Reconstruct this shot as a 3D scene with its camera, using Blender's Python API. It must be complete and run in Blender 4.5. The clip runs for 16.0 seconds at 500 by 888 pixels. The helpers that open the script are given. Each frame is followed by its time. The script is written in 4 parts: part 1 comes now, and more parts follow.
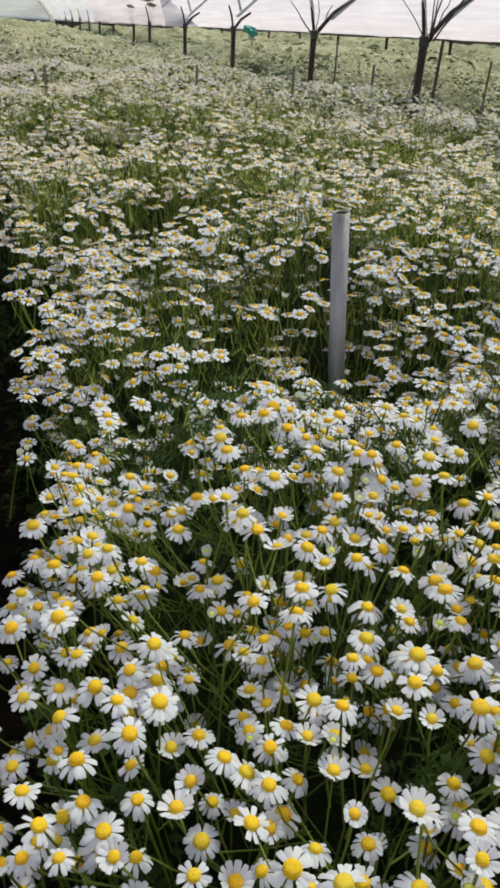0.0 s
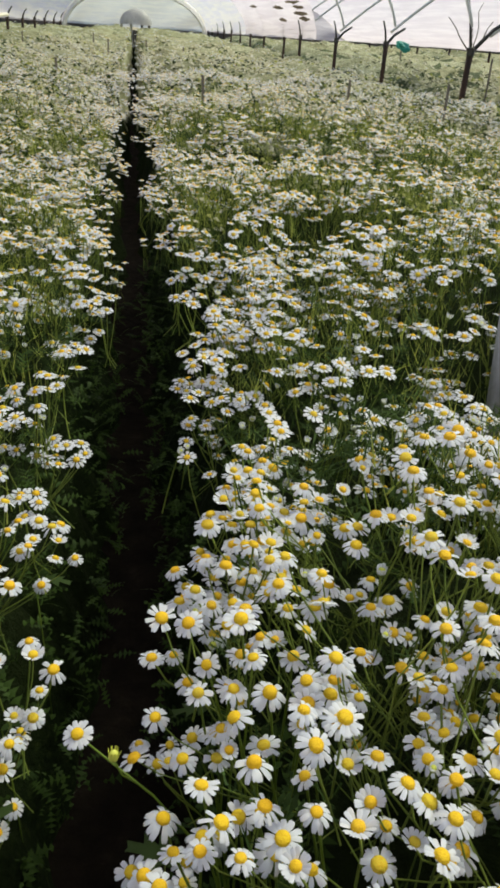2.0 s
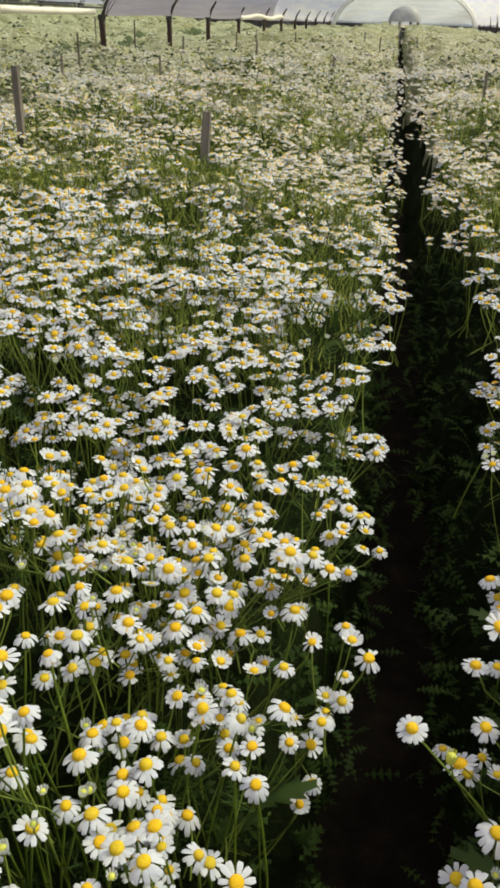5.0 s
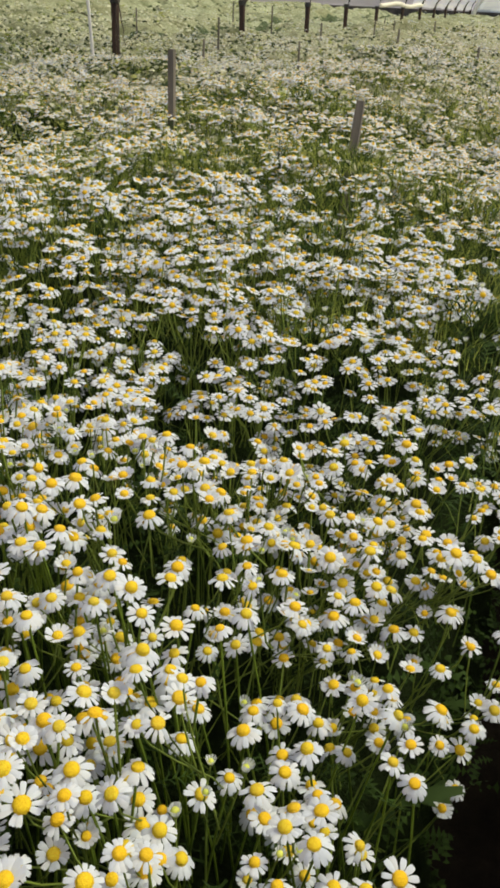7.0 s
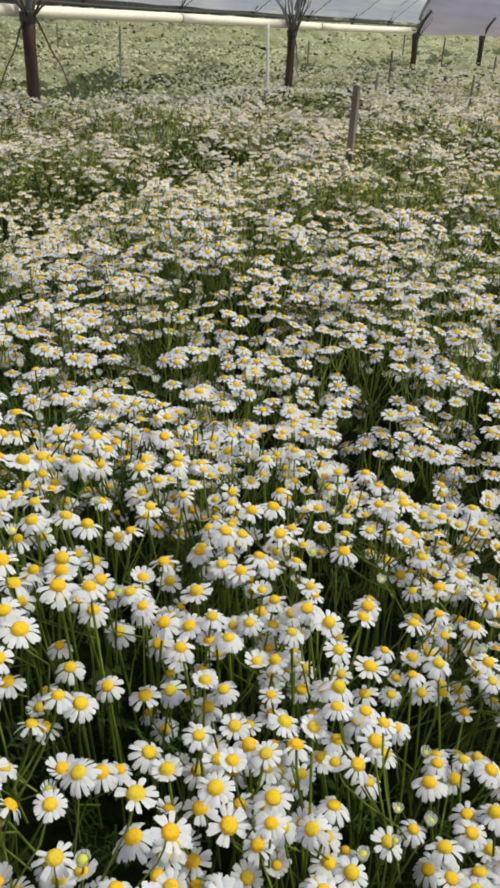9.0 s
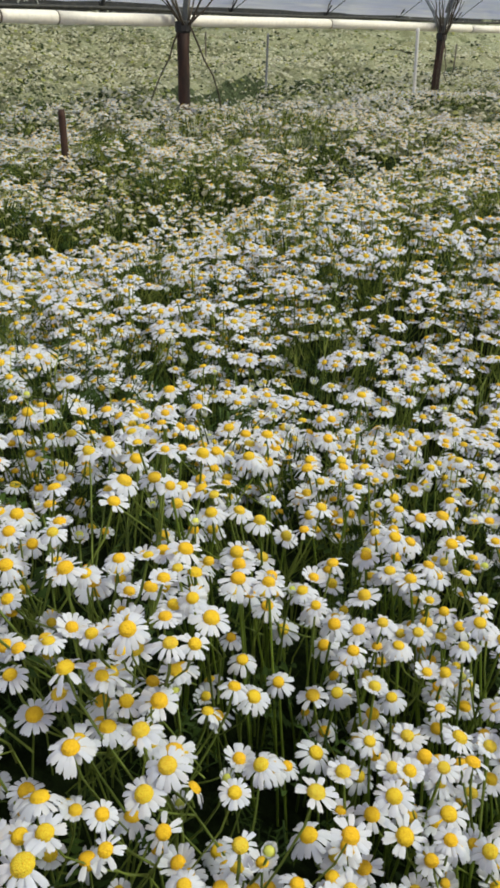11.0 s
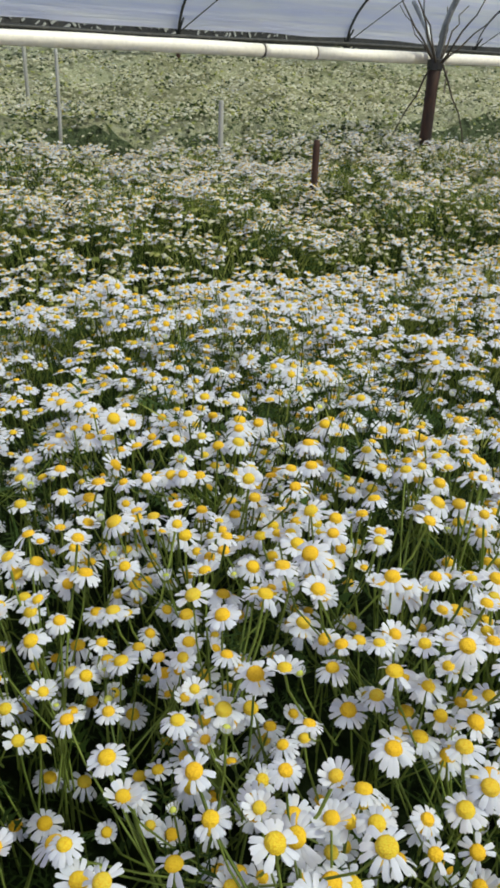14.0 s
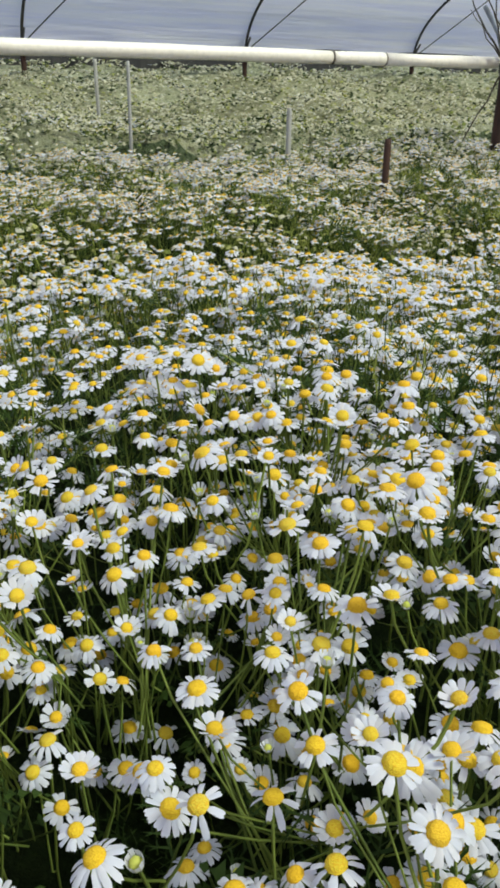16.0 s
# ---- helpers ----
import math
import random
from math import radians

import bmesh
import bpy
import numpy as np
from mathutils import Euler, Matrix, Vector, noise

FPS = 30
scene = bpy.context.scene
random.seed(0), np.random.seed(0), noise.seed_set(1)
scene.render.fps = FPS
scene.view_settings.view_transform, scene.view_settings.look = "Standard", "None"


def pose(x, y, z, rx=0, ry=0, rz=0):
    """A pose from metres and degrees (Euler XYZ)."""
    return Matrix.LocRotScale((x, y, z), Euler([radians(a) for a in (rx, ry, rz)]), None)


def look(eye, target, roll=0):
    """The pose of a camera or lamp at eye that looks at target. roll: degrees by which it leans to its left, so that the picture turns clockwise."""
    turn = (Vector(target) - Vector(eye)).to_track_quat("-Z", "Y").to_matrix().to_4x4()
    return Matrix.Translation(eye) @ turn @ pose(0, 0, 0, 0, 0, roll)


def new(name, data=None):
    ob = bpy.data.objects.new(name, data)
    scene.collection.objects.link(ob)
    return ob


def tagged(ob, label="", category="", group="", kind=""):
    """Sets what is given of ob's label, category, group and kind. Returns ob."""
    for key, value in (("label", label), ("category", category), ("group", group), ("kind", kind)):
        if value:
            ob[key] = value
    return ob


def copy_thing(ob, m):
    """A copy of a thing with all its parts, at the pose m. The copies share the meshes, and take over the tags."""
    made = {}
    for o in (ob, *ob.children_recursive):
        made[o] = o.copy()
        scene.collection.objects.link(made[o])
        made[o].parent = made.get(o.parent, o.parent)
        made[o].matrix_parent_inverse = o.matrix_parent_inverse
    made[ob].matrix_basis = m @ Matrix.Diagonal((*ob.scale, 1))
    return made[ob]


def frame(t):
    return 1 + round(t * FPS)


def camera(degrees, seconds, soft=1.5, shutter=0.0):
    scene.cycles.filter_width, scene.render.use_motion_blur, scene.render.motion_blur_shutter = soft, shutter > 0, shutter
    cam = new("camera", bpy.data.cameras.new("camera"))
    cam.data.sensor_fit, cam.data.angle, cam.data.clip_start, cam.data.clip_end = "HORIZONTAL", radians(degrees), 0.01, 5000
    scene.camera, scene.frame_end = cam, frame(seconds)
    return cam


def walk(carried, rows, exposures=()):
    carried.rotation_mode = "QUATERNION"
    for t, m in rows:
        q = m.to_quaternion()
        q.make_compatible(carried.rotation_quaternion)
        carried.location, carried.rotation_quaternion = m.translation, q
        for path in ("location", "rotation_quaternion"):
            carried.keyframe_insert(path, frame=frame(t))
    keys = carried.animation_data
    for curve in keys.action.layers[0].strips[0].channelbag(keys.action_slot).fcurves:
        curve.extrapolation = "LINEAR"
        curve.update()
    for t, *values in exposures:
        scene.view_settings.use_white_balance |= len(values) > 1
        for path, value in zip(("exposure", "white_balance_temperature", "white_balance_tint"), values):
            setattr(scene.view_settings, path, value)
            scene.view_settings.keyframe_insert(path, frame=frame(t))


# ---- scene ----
cam = camera(35.8, 16.0, soft=3.1)
PATH = [
    (0, (-0.018, -0.003, 1.012), (0.538, 1.67, 0.067), 2.8),
    (0.5, (-0.032, 0.002, 1.011), (0.471, 1.694, 0.07), 3.0),
    (1, (-0.05, 0.006, 1.011), (0.387, 1.711, 0.062), 3.7),
    (1.5, (-0.075, 0.004, 1.016), (0.286, 1.741, 0.094), 4.4),
    (2, (-0.086, 0.012, 1.011), (0.202, 1.757, 0.076), 4.0),
    (2.5, (-0.093, 0.016, 1.012), (0.135, 1.771, 0.08), 3.3),
    (3, (-0.105, 0.018, 1.01), (0.086, 1.77, 0.065), 3.2),
    (3.5, (-0.126, 0.022, 1.007), (-0.021, 1.773, 0.047), 3.4),
    (4, (-0.151, 0.02, 1.009), (-0.162, 1.779, 0.058), 3.1),
    (4.5, (-0.177, 0.017, 1.005), (-0.332, 1.765, 0.046), 2.0),
    (4.7, (-0.188, 0.014, 1.003), (-0.395, 1.756, 0.041), 1.8),
    (6.8, (-0.268, -0.008, 1.004), (-0.746, 1.673, 0.032), 2.9),
    (7, (-0.275, -0.009, 1.0), (-0.782, 1.651, 0.005), 2.7),
    (7.5, (-0.293, -0.017, 1.004), (-0.871, 1.63, 0.028), 2.3),
    (8, (-0.302, -0.027, 1.01), (-0.948, 1.607, 0.054), 2.4),
    (8.5, (-0.317, -0.035, 1.011), (-1.062, 1.555, 0.055), 2.4),
    (9, (-0.337, -0.039, 1.012), (-1.162, 1.514, 0.06), 2.6),
    (9.2, (-0.337, -0.039, 1.013), (-1.191, 1.496, 0.057), 1.8),
    (11.5, (-0.397, -0.083, 1.007), (-1.526, 1.271, 0.062), 2.2),
    (12, (-0.414, -0.099, 1.009), (-1.589, 1.219, 0.07), 3.0),
    (12.5, (-0.423, -0.112, 1.002), (-1.663, 1.145, 0.063), 2.7),
    (13, (-0.431, -0.133, 1.003), (-1.728, 1.069, 0.068), 2.6),
    (13.5, (-0.434, -0.15, 1.008), (-1.793, 0.987, 0.079), 2.2),
    (14, (-0.438, -0.165, 1.009), (-1.86, 0.918, 0.111), 2.4),
    (14.5, (-0.443, -0.181, 0.996), (-1.928, 0.822, 0.107), 1.7),
    (15, (-0.448, -0.189, 0.978), (-1.984, 0.743, 0.101), -0.2),
    (15.5, (-0.451, -0.192, 0.957), (-1.997, 0.744, 0.101), 0.2),
    (16, (-0.453, -0.182, 0.934), (-1.98, 0.783, 0.077), 0.8),
]
EXPOSURES = [(0, -0.01, 6850, 7), (2.5, 0.06, 7050, 4.5), (4.5, 0.13, 7350, 5), (8, 0.03, 7250, 7), (9, 0.02, 7050, 8), (11.5, -0.05, 6700, 8.5), (13.5, -0.04, 6500, 8), (16, 0.02, 6400, 7.5)]
walk(cam, [(t, look(eye, target, roll)) for t, eye, target, roll in PATH], EXPOSURES)

# ---- world, sun, exposure ----
SUN_TO = Vector((0.52, 0.32, 0.76)).normalized()
world = bpy.data.worlds.new("sky")
scene.world = world
world.use_nodes = True
wt = world.node_tree
sky = wt.nodes.new("ShaderNodeTexSky")
sky.sky_type, sky.sun_disc = "NISHITA", False
sky.sun_elevation = math.asin(SUN_TO.z)
sky.sun_rotation = math.atan2(SUN_TO.x, SUN_TO.y)
wt.links.new(sky.outputs[0], wt.nodes["Background"].inputs[0])
wt.nodes["Background"].inputs[1].default_value = 0.145
lamp = bpy.data.lights.new("sun", "SUN")
# the film over the whole place spreads the sun, so its disc is wide
lamp.energy, lamp.angle, lamp.color = 3.1, radians(14), (0.945, 0.985, 0.8)
new("sun", lamp).matrix_world = look(SUN_TO * 30, (0, 0, 0))

# ---- materials ----
def material(name):
    m = bpy.data.materials.new(name)
    m.use_nodes = True
    t = m.node_tree
    return m, t, t.nodes["Principled BSDF"], t.nodes["Material Output"]


def node(t, kind, **inputs):
    n = t.nodes.new(kind)
    for k, v in inputs.items():
        n.inputs[k.replace("_", " ")].default_value = v
    return n


def ramp(t, source, *stops):
    r = t.nodes.new("ShaderNodeValToRGB")
    e = r.color_ramp.elements
    while len(e) < len(stops):
        e.new(0.5)
    for k, (p, c) in zip(e, stops):
        k.position, k.color = p, (*c, 1)
    t.links.new(source, r.inputs[0])
    return r.outputs[0]


def mix(t, fac, a, b, kind="MIX"):
    n = t.nodes.new("ShaderNodeMix")
    n.data_type, n.blend_type = "RGBA", kind
    for sock, v in ((n.inputs[0], fac), (n.inputs[6], a), (n.inputs[7], b)):
        if hasattr(v, "is_linked"):
            t.links.new(v, sock)
        else:
            sock.default_value = v if isinstance(v, (int, float)) else (*v, 1)
    return n.outputs[2]


def noise_of(t, scale, detail=3.0, stretch=(1, 1, 1), rough=0.55):
    co = t.nodes.new("ShaderNodeTexCoord")
    mp = t.nodes.new("ShaderNodeMapping")
    mp.inputs["Scale"].default_value = stretch
    t.links.new(co.outputs["Object"], mp.inputs[0])
    n = node(t, "ShaderNodeTexNoise", Scale=scale, Detail=detail, Roughness=rough)
    t.links.new(mp.outputs[0], n.inputs["Vector"])
    return n.outputs["Fac"]


def bump(t, bs, height, strength, distance):
    b = node(t, "ShaderNodeBump", Strength=strength, Distance=distance)
    t.links.new(height, b.inputs["Height"])
    t.links.new(b.outputs[0], bs.inputs["Normal"])


def island(t, single=False):
    """A random number for each piece."""
    if single:
        return t.nodes.new("ShaderNodeObjectInfo").outputs["Random"]
    return t.nodes.new("ShaderNodeNewGeometry").outputs["Random Per Island"]


def thin(t, bs, out, colour, share):
    """Lets a share of the light shine through, as petals and leaves do."""
    tr = t.nodes.new("ShaderNodeBsdfTranslucent")
    t.links.new(colour, tr.inputs[0])
    mx = node(t, "ShaderNodeMixShader", Fac=share)
    t.links.new(bs.outputs[0], mx.inputs[1])
    t.links.new(tr.outputs[0], mx.inputs[2])
    t.links.new(mx.outputs[0], out.inputs[0])


def petal_material(name, single):
    m, t, bs, out = material(name)
    c = ramp(t, island(t, single), (0.0, (0.645, 0.68, 0.785)), (0.6, (0.74, 0.765, 0.85)), (1.0, (0.72, 0.72, 0.765)))
    c = mix(t, ramp(t, noise_of(t, 420, 2), (0.4, (0, 0, 0)), (0.75, (0.35, 0.35, 0.35))), c, (0.68, 0.7, 0.78))
    t.links.new(c, bs.inputs["Base Color"])
    bs.inputs["Roughness"].default_value = 0.55
    bs.inputs["Specular IOR Level"].default_value = 0.25
    thin(t, bs, out, c, 0.38)
    return m


def disc_material(name, single):
    m, t, bs, out = material(name)
    c = ramp(t, island(t, single), (0.0, (0.62, 0.56, 0.04)), (0.3, (0.8, 0.58, 0.02)), (0.75, (0.82, 0.49, 0.012)), (1.0, (0.58, 0.56, 0.06)))
    v = node(t, "ShaderNodeTexVoronoi", Scale=1100.0)
    co = t.nodes.new("ShaderNodeTexCoord")
    t.links.new(co.outputs["Object"], v.inputs["Vector"])
    c = mix(t, v.outputs["Distance"], c, (0.6, 0.33, 0.0))
    t.links.new(c, bs.inputs["Base Color"])
    bs.inputs["Roughness"].default_value = 0.8
    bump(t, bs, v.outputs["Distance"], 0.8, 0.0006)
    return m


def leaf_material(name, dark, light, share=0.25, rough=0.6, single=False, spec=0.3):
    m, t, bs, out = material(name)
    c = ramp(t, island(t, single), (0.0, dark), (0.7, light), (1.0, tuple(min(1, 1.25 * k) for k in light)))
    c = mix(t, ramp(t, noise_of(t, 9, 3), (0.35, (0, 0, 0)), (0.7, (1, 1, 1))), c, tuple(0.5 * (a + b) for a, b in zip(dark, light)))
    t.links.new(c, bs.inputs["Base Color"])
    bs.inputs["Roughness"].default_value = rough
    bs.inputs["Specular IOR Level"].default_value = spec
    thin(t, bs, out, c, share)
    return m


M_PETAL, M_PETAL1 = petal_material("white_petals", False), petal_material("white_petal", True)
M_DISC, M_DISC1 = disc_material("yellow_discs", False), disc_material("yellow_disc", True)
M_STEM = leaf_material("stems", (0.085, 0.13, 0.024), (0.26, 0.33, 0.062), 0.25)
M_STEM1 = leaf_material("stem", (0.06, 0.105, 0.014), (0.2, 0.28, 0.033), 0.2, single=True)
# leaf greens cut down so that their colour carries the shade among the stems
M_LEAF_SHADE = leaf_material("leaves", (0.015, 0.03, 0.008), (0.05, 0.09, 0.018), 0.3, spec=0.12)
# yellow-green raised: the backlit glow of the shoots is put into their colour
M_LIT_SHOOTS = leaf_material("lit_shoots", (0.19, 0.25, 0.045), (0.42, 0.46, 0.105), 0.45)
M_LEAF1 = leaf_material("leaf", (0.04, 0.075, 0.02), (0.09, 0.15, 0.04), 0.3, single=True)
M_BUD = leaf_material("buds", (0.35, 0.42, 0.06), (0.6, 0.6, 0.12), 0.1)


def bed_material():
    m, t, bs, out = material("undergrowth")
    # near-black greens: the shade between the flower heads is put into the colour
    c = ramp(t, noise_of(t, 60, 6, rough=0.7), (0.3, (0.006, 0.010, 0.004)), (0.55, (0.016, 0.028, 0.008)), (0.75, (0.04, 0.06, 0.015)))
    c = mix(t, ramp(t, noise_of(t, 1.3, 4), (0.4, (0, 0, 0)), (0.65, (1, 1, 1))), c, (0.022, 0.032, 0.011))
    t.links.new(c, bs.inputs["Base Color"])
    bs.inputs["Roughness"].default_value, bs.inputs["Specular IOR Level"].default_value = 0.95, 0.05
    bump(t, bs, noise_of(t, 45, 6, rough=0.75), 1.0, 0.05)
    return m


def soil_material():
    m, t, bs, out = material("soil")
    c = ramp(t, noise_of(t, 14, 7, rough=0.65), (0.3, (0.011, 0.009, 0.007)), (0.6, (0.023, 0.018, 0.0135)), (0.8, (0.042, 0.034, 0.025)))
    t.links.new(c, bs.inputs["Base Color"])
    bs.inputs["Roughness"].default_value = 1.0
    bs.inputs["Specular IOR Level"].default_value = 0.05
    bump(t, bs, noise_of(t, 30, 8, rough=0.7), 1.0, 0.03)
    return m


def metal_material(name, base, stain, scale=14.0, rough=0.55, metal=0.6, stretch=(1, 1, 0.25), lo=0.42, hi=0.62):
    m, t, bs, out = material(name)
    f = ramp(t, noise_of(t, scale, 6, stretch, 0.65), (lo, (0, 0, 0)), (hi, (1, 1, 1)))
    c = mix(t, f, base, stain)
    c = mix(t, ramp(t, noise_of(t, scale * 9, 3), (0.45, (0, 0, 0)), (0.75, (0.25, 0.25, 0.25))), c, tuple(0.5 * k for k in base))
    t.links.new(c, bs.inputs["Base Color"])
    bs.inputs["Roughness"].default_value, bs.inputs["Metallic"].default_value = rough, metal
    bump(t, bs, noise_of(t, scale * 7, 4), 0.35, 0.003)
    return m


def far_bed_material():
    """Beds too far off to tell flower from flower: pale flecks over green."""
    m, t, bs, out = material("far_flower_bed")
    c = ramp(t, noise_of(t, 26, 5, rough=0.75), (0.3, (0.32, 0.33, 0.18)), (0.5, (0.44, 0.45, 0.29)), (0.68, (0.56, 0.56, 0.42)))
    c = mix(t, ramp(t, noise_of(t, 1.9, 5), (0.44, (0, 0, 0)), (0.66, (0.8, 0.8, 0.8))), c, (0.11, 0.13, 0.05))
    c = mix(t, ramp(t, noise_of(t, 3.1, 6, rough=0.7), (0.54, (0, 0, 0)), (0.7, (0.6, 0.6, 0.6))), c, (0.06, 0.08, 0.025))
    c = mix(t, ramp(t, noise_of(t, 0.5, 3), (0.4, (0, 0, 0)), (0.75, (0.6, 0.6, 0.6))), c, (0.27, 0.25, 0.11))
    t.links.new(c, bs.inputs["Base Color"])
    bs.inputs["Roughness"].default_value = 0.9
    bump(t, bs, noise_of(t, 22, 6, rough=0.75), 1.0, 0.06)
    return m


def shaded_clump_material():
    """Leafy clumps that bear few flowers, dark with the shade of furrows and hollows put into their colour."""
    m, t, bs, out = material("shaded_clumps")
    c = ramp(t, noise_of(t, 32, 6, rough=0.75), (0.34, (0.02, 0.034, 0.012)), (0.52, (0.08, 0.11, 0.042)), (0.68, (0.17, 0.2, 0.1)))
    t.links.new(c, bs.inputs["Base Color"])
    bs.inputs["Roughness"].default_value = 0.9
    bump(t, bs, noise_of(t, 26, 6, rough=0.75), 1.0, 0.06)
    return m


def tuft_material(name, *stops):
    """Heads and leaves of bushy tufts seen from afar, each of its own colour."""
    m, t, bs, out = material(name)
    c = ramp(t, island(t), *stops)
    t.links.new(c, bs.inputs["Base Color"])
    bs.inputs["Roughness"].default_value = 0.8
    thin(t, bs, out, c, 0.4)
    return m


# pale colours: the haze over the far beds is put into these tufts
M_TUFT = tuft_material("hazy_tufts", (0.0, (0.5, 0.475, 0.31)), (0.5, (0.64, 0.615, 0.45)), (1.0, (0.74, 0.72, 0.6)))
# dark greens that paint the shade of the hollows between the mounds
M_TUFT_D = tuft_material("shaded_tufts", (0.0, (0.02, 0.036, 0.012)), (0.7, (0.06, 0.09, 0.03)), (1.0, (0.13, 0.16, 0.07)))
# yellowed greens: the warm glow on the own beds is put into the colour
M_TUFT_G = tuft_material("lit_tufts", (0.0, (0.21, 0.26, 0.055)), (0.6, (0.4, 0.42, 0.12)), (1.0, (0.54, 0.53, 0.2)))
M_CLUMP = shaded_clump_material()
M_BED_SHADE, M_SOIL, M_FARBED = bed_material(), soil_material(), far_bed_material()
M_RUST = metal_material("rusty_steel", (0.065, 0.03, 0.02), (0.02, 0.014, 0.012), 16, 0.8, 0.15)
M_ZINC = metal_material("galvanised_steel", (0.34, 0.35, 0.37), (0.2, 0.2, 0.21), 18, 0.5, 0.55)
M_WOOD = metal_material("grey_weathered_wood", (0.2, 0.17, 0.14), (0.1, 0.085, 0.07), 22, 0.85, 0.0, (1, 1, 0.12))
M_ROLL = metal_material("cream_film_roll", (0.95, 0.88, 0.77), (0.86, 0.77, 0.63), 5, 0.45, 0.0, (1, 0.5, 1), 0.5, 0.8)
M_DARK = metal_material("black_plastic", (0.022, 0.021, 0.022), (0.05, 0.045, 0.04), 9, 0.6, 0.0)
M_PALE = metal_material("pale_pipe", (0.78, 0.76, 0.74), (0.62, 0.6, 0.58), 9, 0.5, 0.0)
M_DULL = metal_material("dull_pale_steel", (0.44, 0.43, 0.4), (0.33, 0.32, 0.3), 12, 0.6, 0.1)
M_BARK = metal_material("dry_vine_bark", (0.06, 0.045, 0.035), (0.11, 0.085, 0.06), 30, 0.9, 0.0)
M_TEAL = metal_material("teal_plastic", (0.05, 0.42, 0.33), (0.03, 0.3, 0.26), 12, 0.5, 0.0)
M_GREY = metal_material("grey_cover", (0.42, 0.41, 0.43), (0.3, 0.3, 0.32), 2.5, 0.6, 0.0, (1, 1, 1))
M_WALL = metal_material("dark_block_wall", (0.12, 0.105, 0.1), (0.055, 0.05, 0.05), 3, 0.9, 0.0, (1, 1, 1))
M_LITTER = metal_material("brown_leaf_litter", (0.24, 0.17, 0.12), (0.13, 0.095, 0.07), 20, 0.9, 0.0)


def film_material(name, colour, tint, see=0.0, milk=0.04):
    """Milky greenhouse film: most light comes through spread, with dust, a soft sheen, and wrinkles whose light streaks
    are put into the colour.
    """
    m, t, bs, out = material(name)
    t.nodes.remove(bs)
    w = noise_of(t, 1.6, 5, (1.0, 0.22, 8.0))
    d = noise_of(t, 0.5, 5)
    c = mix(t, ramp(t, w, (0.42, (0, 0, 0)), (0.58, (1, 1, 1))), colour, tint)
    c = mix(t, ramp(t, d, (0.5, (0, 0, 0)), (0.8, (0.5, 0.5, 0.5))), c, tuple(0.88 * k for k in tint))
    tr = t.nodes.new("ShaderNodeBsdfTranslucent")
    df = t.nodes.new("ShaderNodeBsdfDiffuse")
    gl = node(t, "ShaderNodeBsdfGlossy", Roughness=0.25)
    gl.inputs[0].default_value = (0.9, 0.9, 0.95, 1)
    tp = t.nodes.new("ShaderNodeBsdfTransparent")
    tp.inputs[0].default_value = (*colour, 1)
    bp = node(t, "ShaderNodeBump", Strength=0.5, Distance=0.05)
    t.links.new(noise_of(t, 2.2, 4, (1.0, 0.3, 6.0)), bp.inputs["Height"])
    for b in (tr, df, gl):
        t.links.new(bp.outputs[0], b.inputs["Normal"])
    for b in (tr, df):
        t.links.new(c, b.inputs[0])
    last = tr
    for b, f in ((df, milk), (gl, 0.04), (tp, see)):
        mx = node(t, "ShaderNodeMixShader", Fac=f)
        t.links.new(last.outputs[0], mx.inputs[1])
        t.links.new(b.outputs[0], mx.inputs[2])
        last = mx
    t.links.new(last.outputs[0], out.inputs[0])
    return m


M_FILM = film_material("milky_film", (0.74, 0.66, 0.72), (0.66, 0.58, 0.65))
# milky film with the blue skylight on its shaded side put into the colour
M_FILM_L = film_material("skylit_lavender_film", (0.98, 0.93, 1.0), (0.88, 0.84, 1.0), 0.0, 0.5)
M_FILM_END = film_material("clear_end_film", (0.88, 0.92, 1.0), (0.74, 0.8, 0.97), 0.5)

# ---- helpers for things ----
def part(name, bm, mat, parent=None, label="", smooth=False, m=None):
    me = bpy.data.meshes.new(name)
    bmesh.ops.recalc_face_normals(bm, faces=bm.faces)
    for f in bm.faces:
        f.smooth = smooth
    bm.to_mesh(me)
    bm.free()
    me.materials.append(mat)
    ob = new(name, me)
    if parent:
        ob.parent = parent
    if m is not None:
        ob.matrix_basis = m
    if label:
        tagged(ob, label)
    return ob


def thing(name, m, label, category, group="", kind=""):
    ob = new(name)
    ob.empty_display_size = 0.1
    ob.matrix_basis = m
    return tagged(ob, label, category, group, kind)


def tube(points, radii, sides=10, bm=None, cap=True, hollow=0.0):
    """A tube along points; radii is one number or one a point. hollow: wall thickness of an open upper end."""
    bm = bm or bmesh.new()
    pts = [Vector(p) for p in points]
    radii = radii if isinstance(radii, (list, tuple)) else [radii] * len(pts)
    rings, side = [], None
    for i, (p, r) in enumerate(zip(pts, radii)):
        d = (pts[min(i + 1, len(pts) - 1)] - pts[max(i - 1, 0)]).normalized()
        side = (side - d * side.dot(d)).normalized() if side else d.orthogonal().normalized()
        up = d.cross(side)
        rings.append([bm.verts.new(p + r * (math.cos(a) * side + math.sin(a) * up)) for a in (k * math.tau / sides for k in range(sides))])
    for a, b in zip(rings, rings[1:]):
        for k in range(sides):
            bm.faces.new((a[k], a[(k + 1) % sides], b[(k + 1) % sides], b[k]))
    if cap:
        bm.faces.new(rings[0][::-1])
        if hollow:
            c, d = pts[-1], (pts[-1] - pts[-2]).normalized()
            f = 1 - hollow / radii[-1]
            inner = [bm.verts.new(c + (v.co - c) * f) for v in rings[-1]]
            low = [bm.verts.new(v.co - d * radii[-1] * 16) for v in inner]
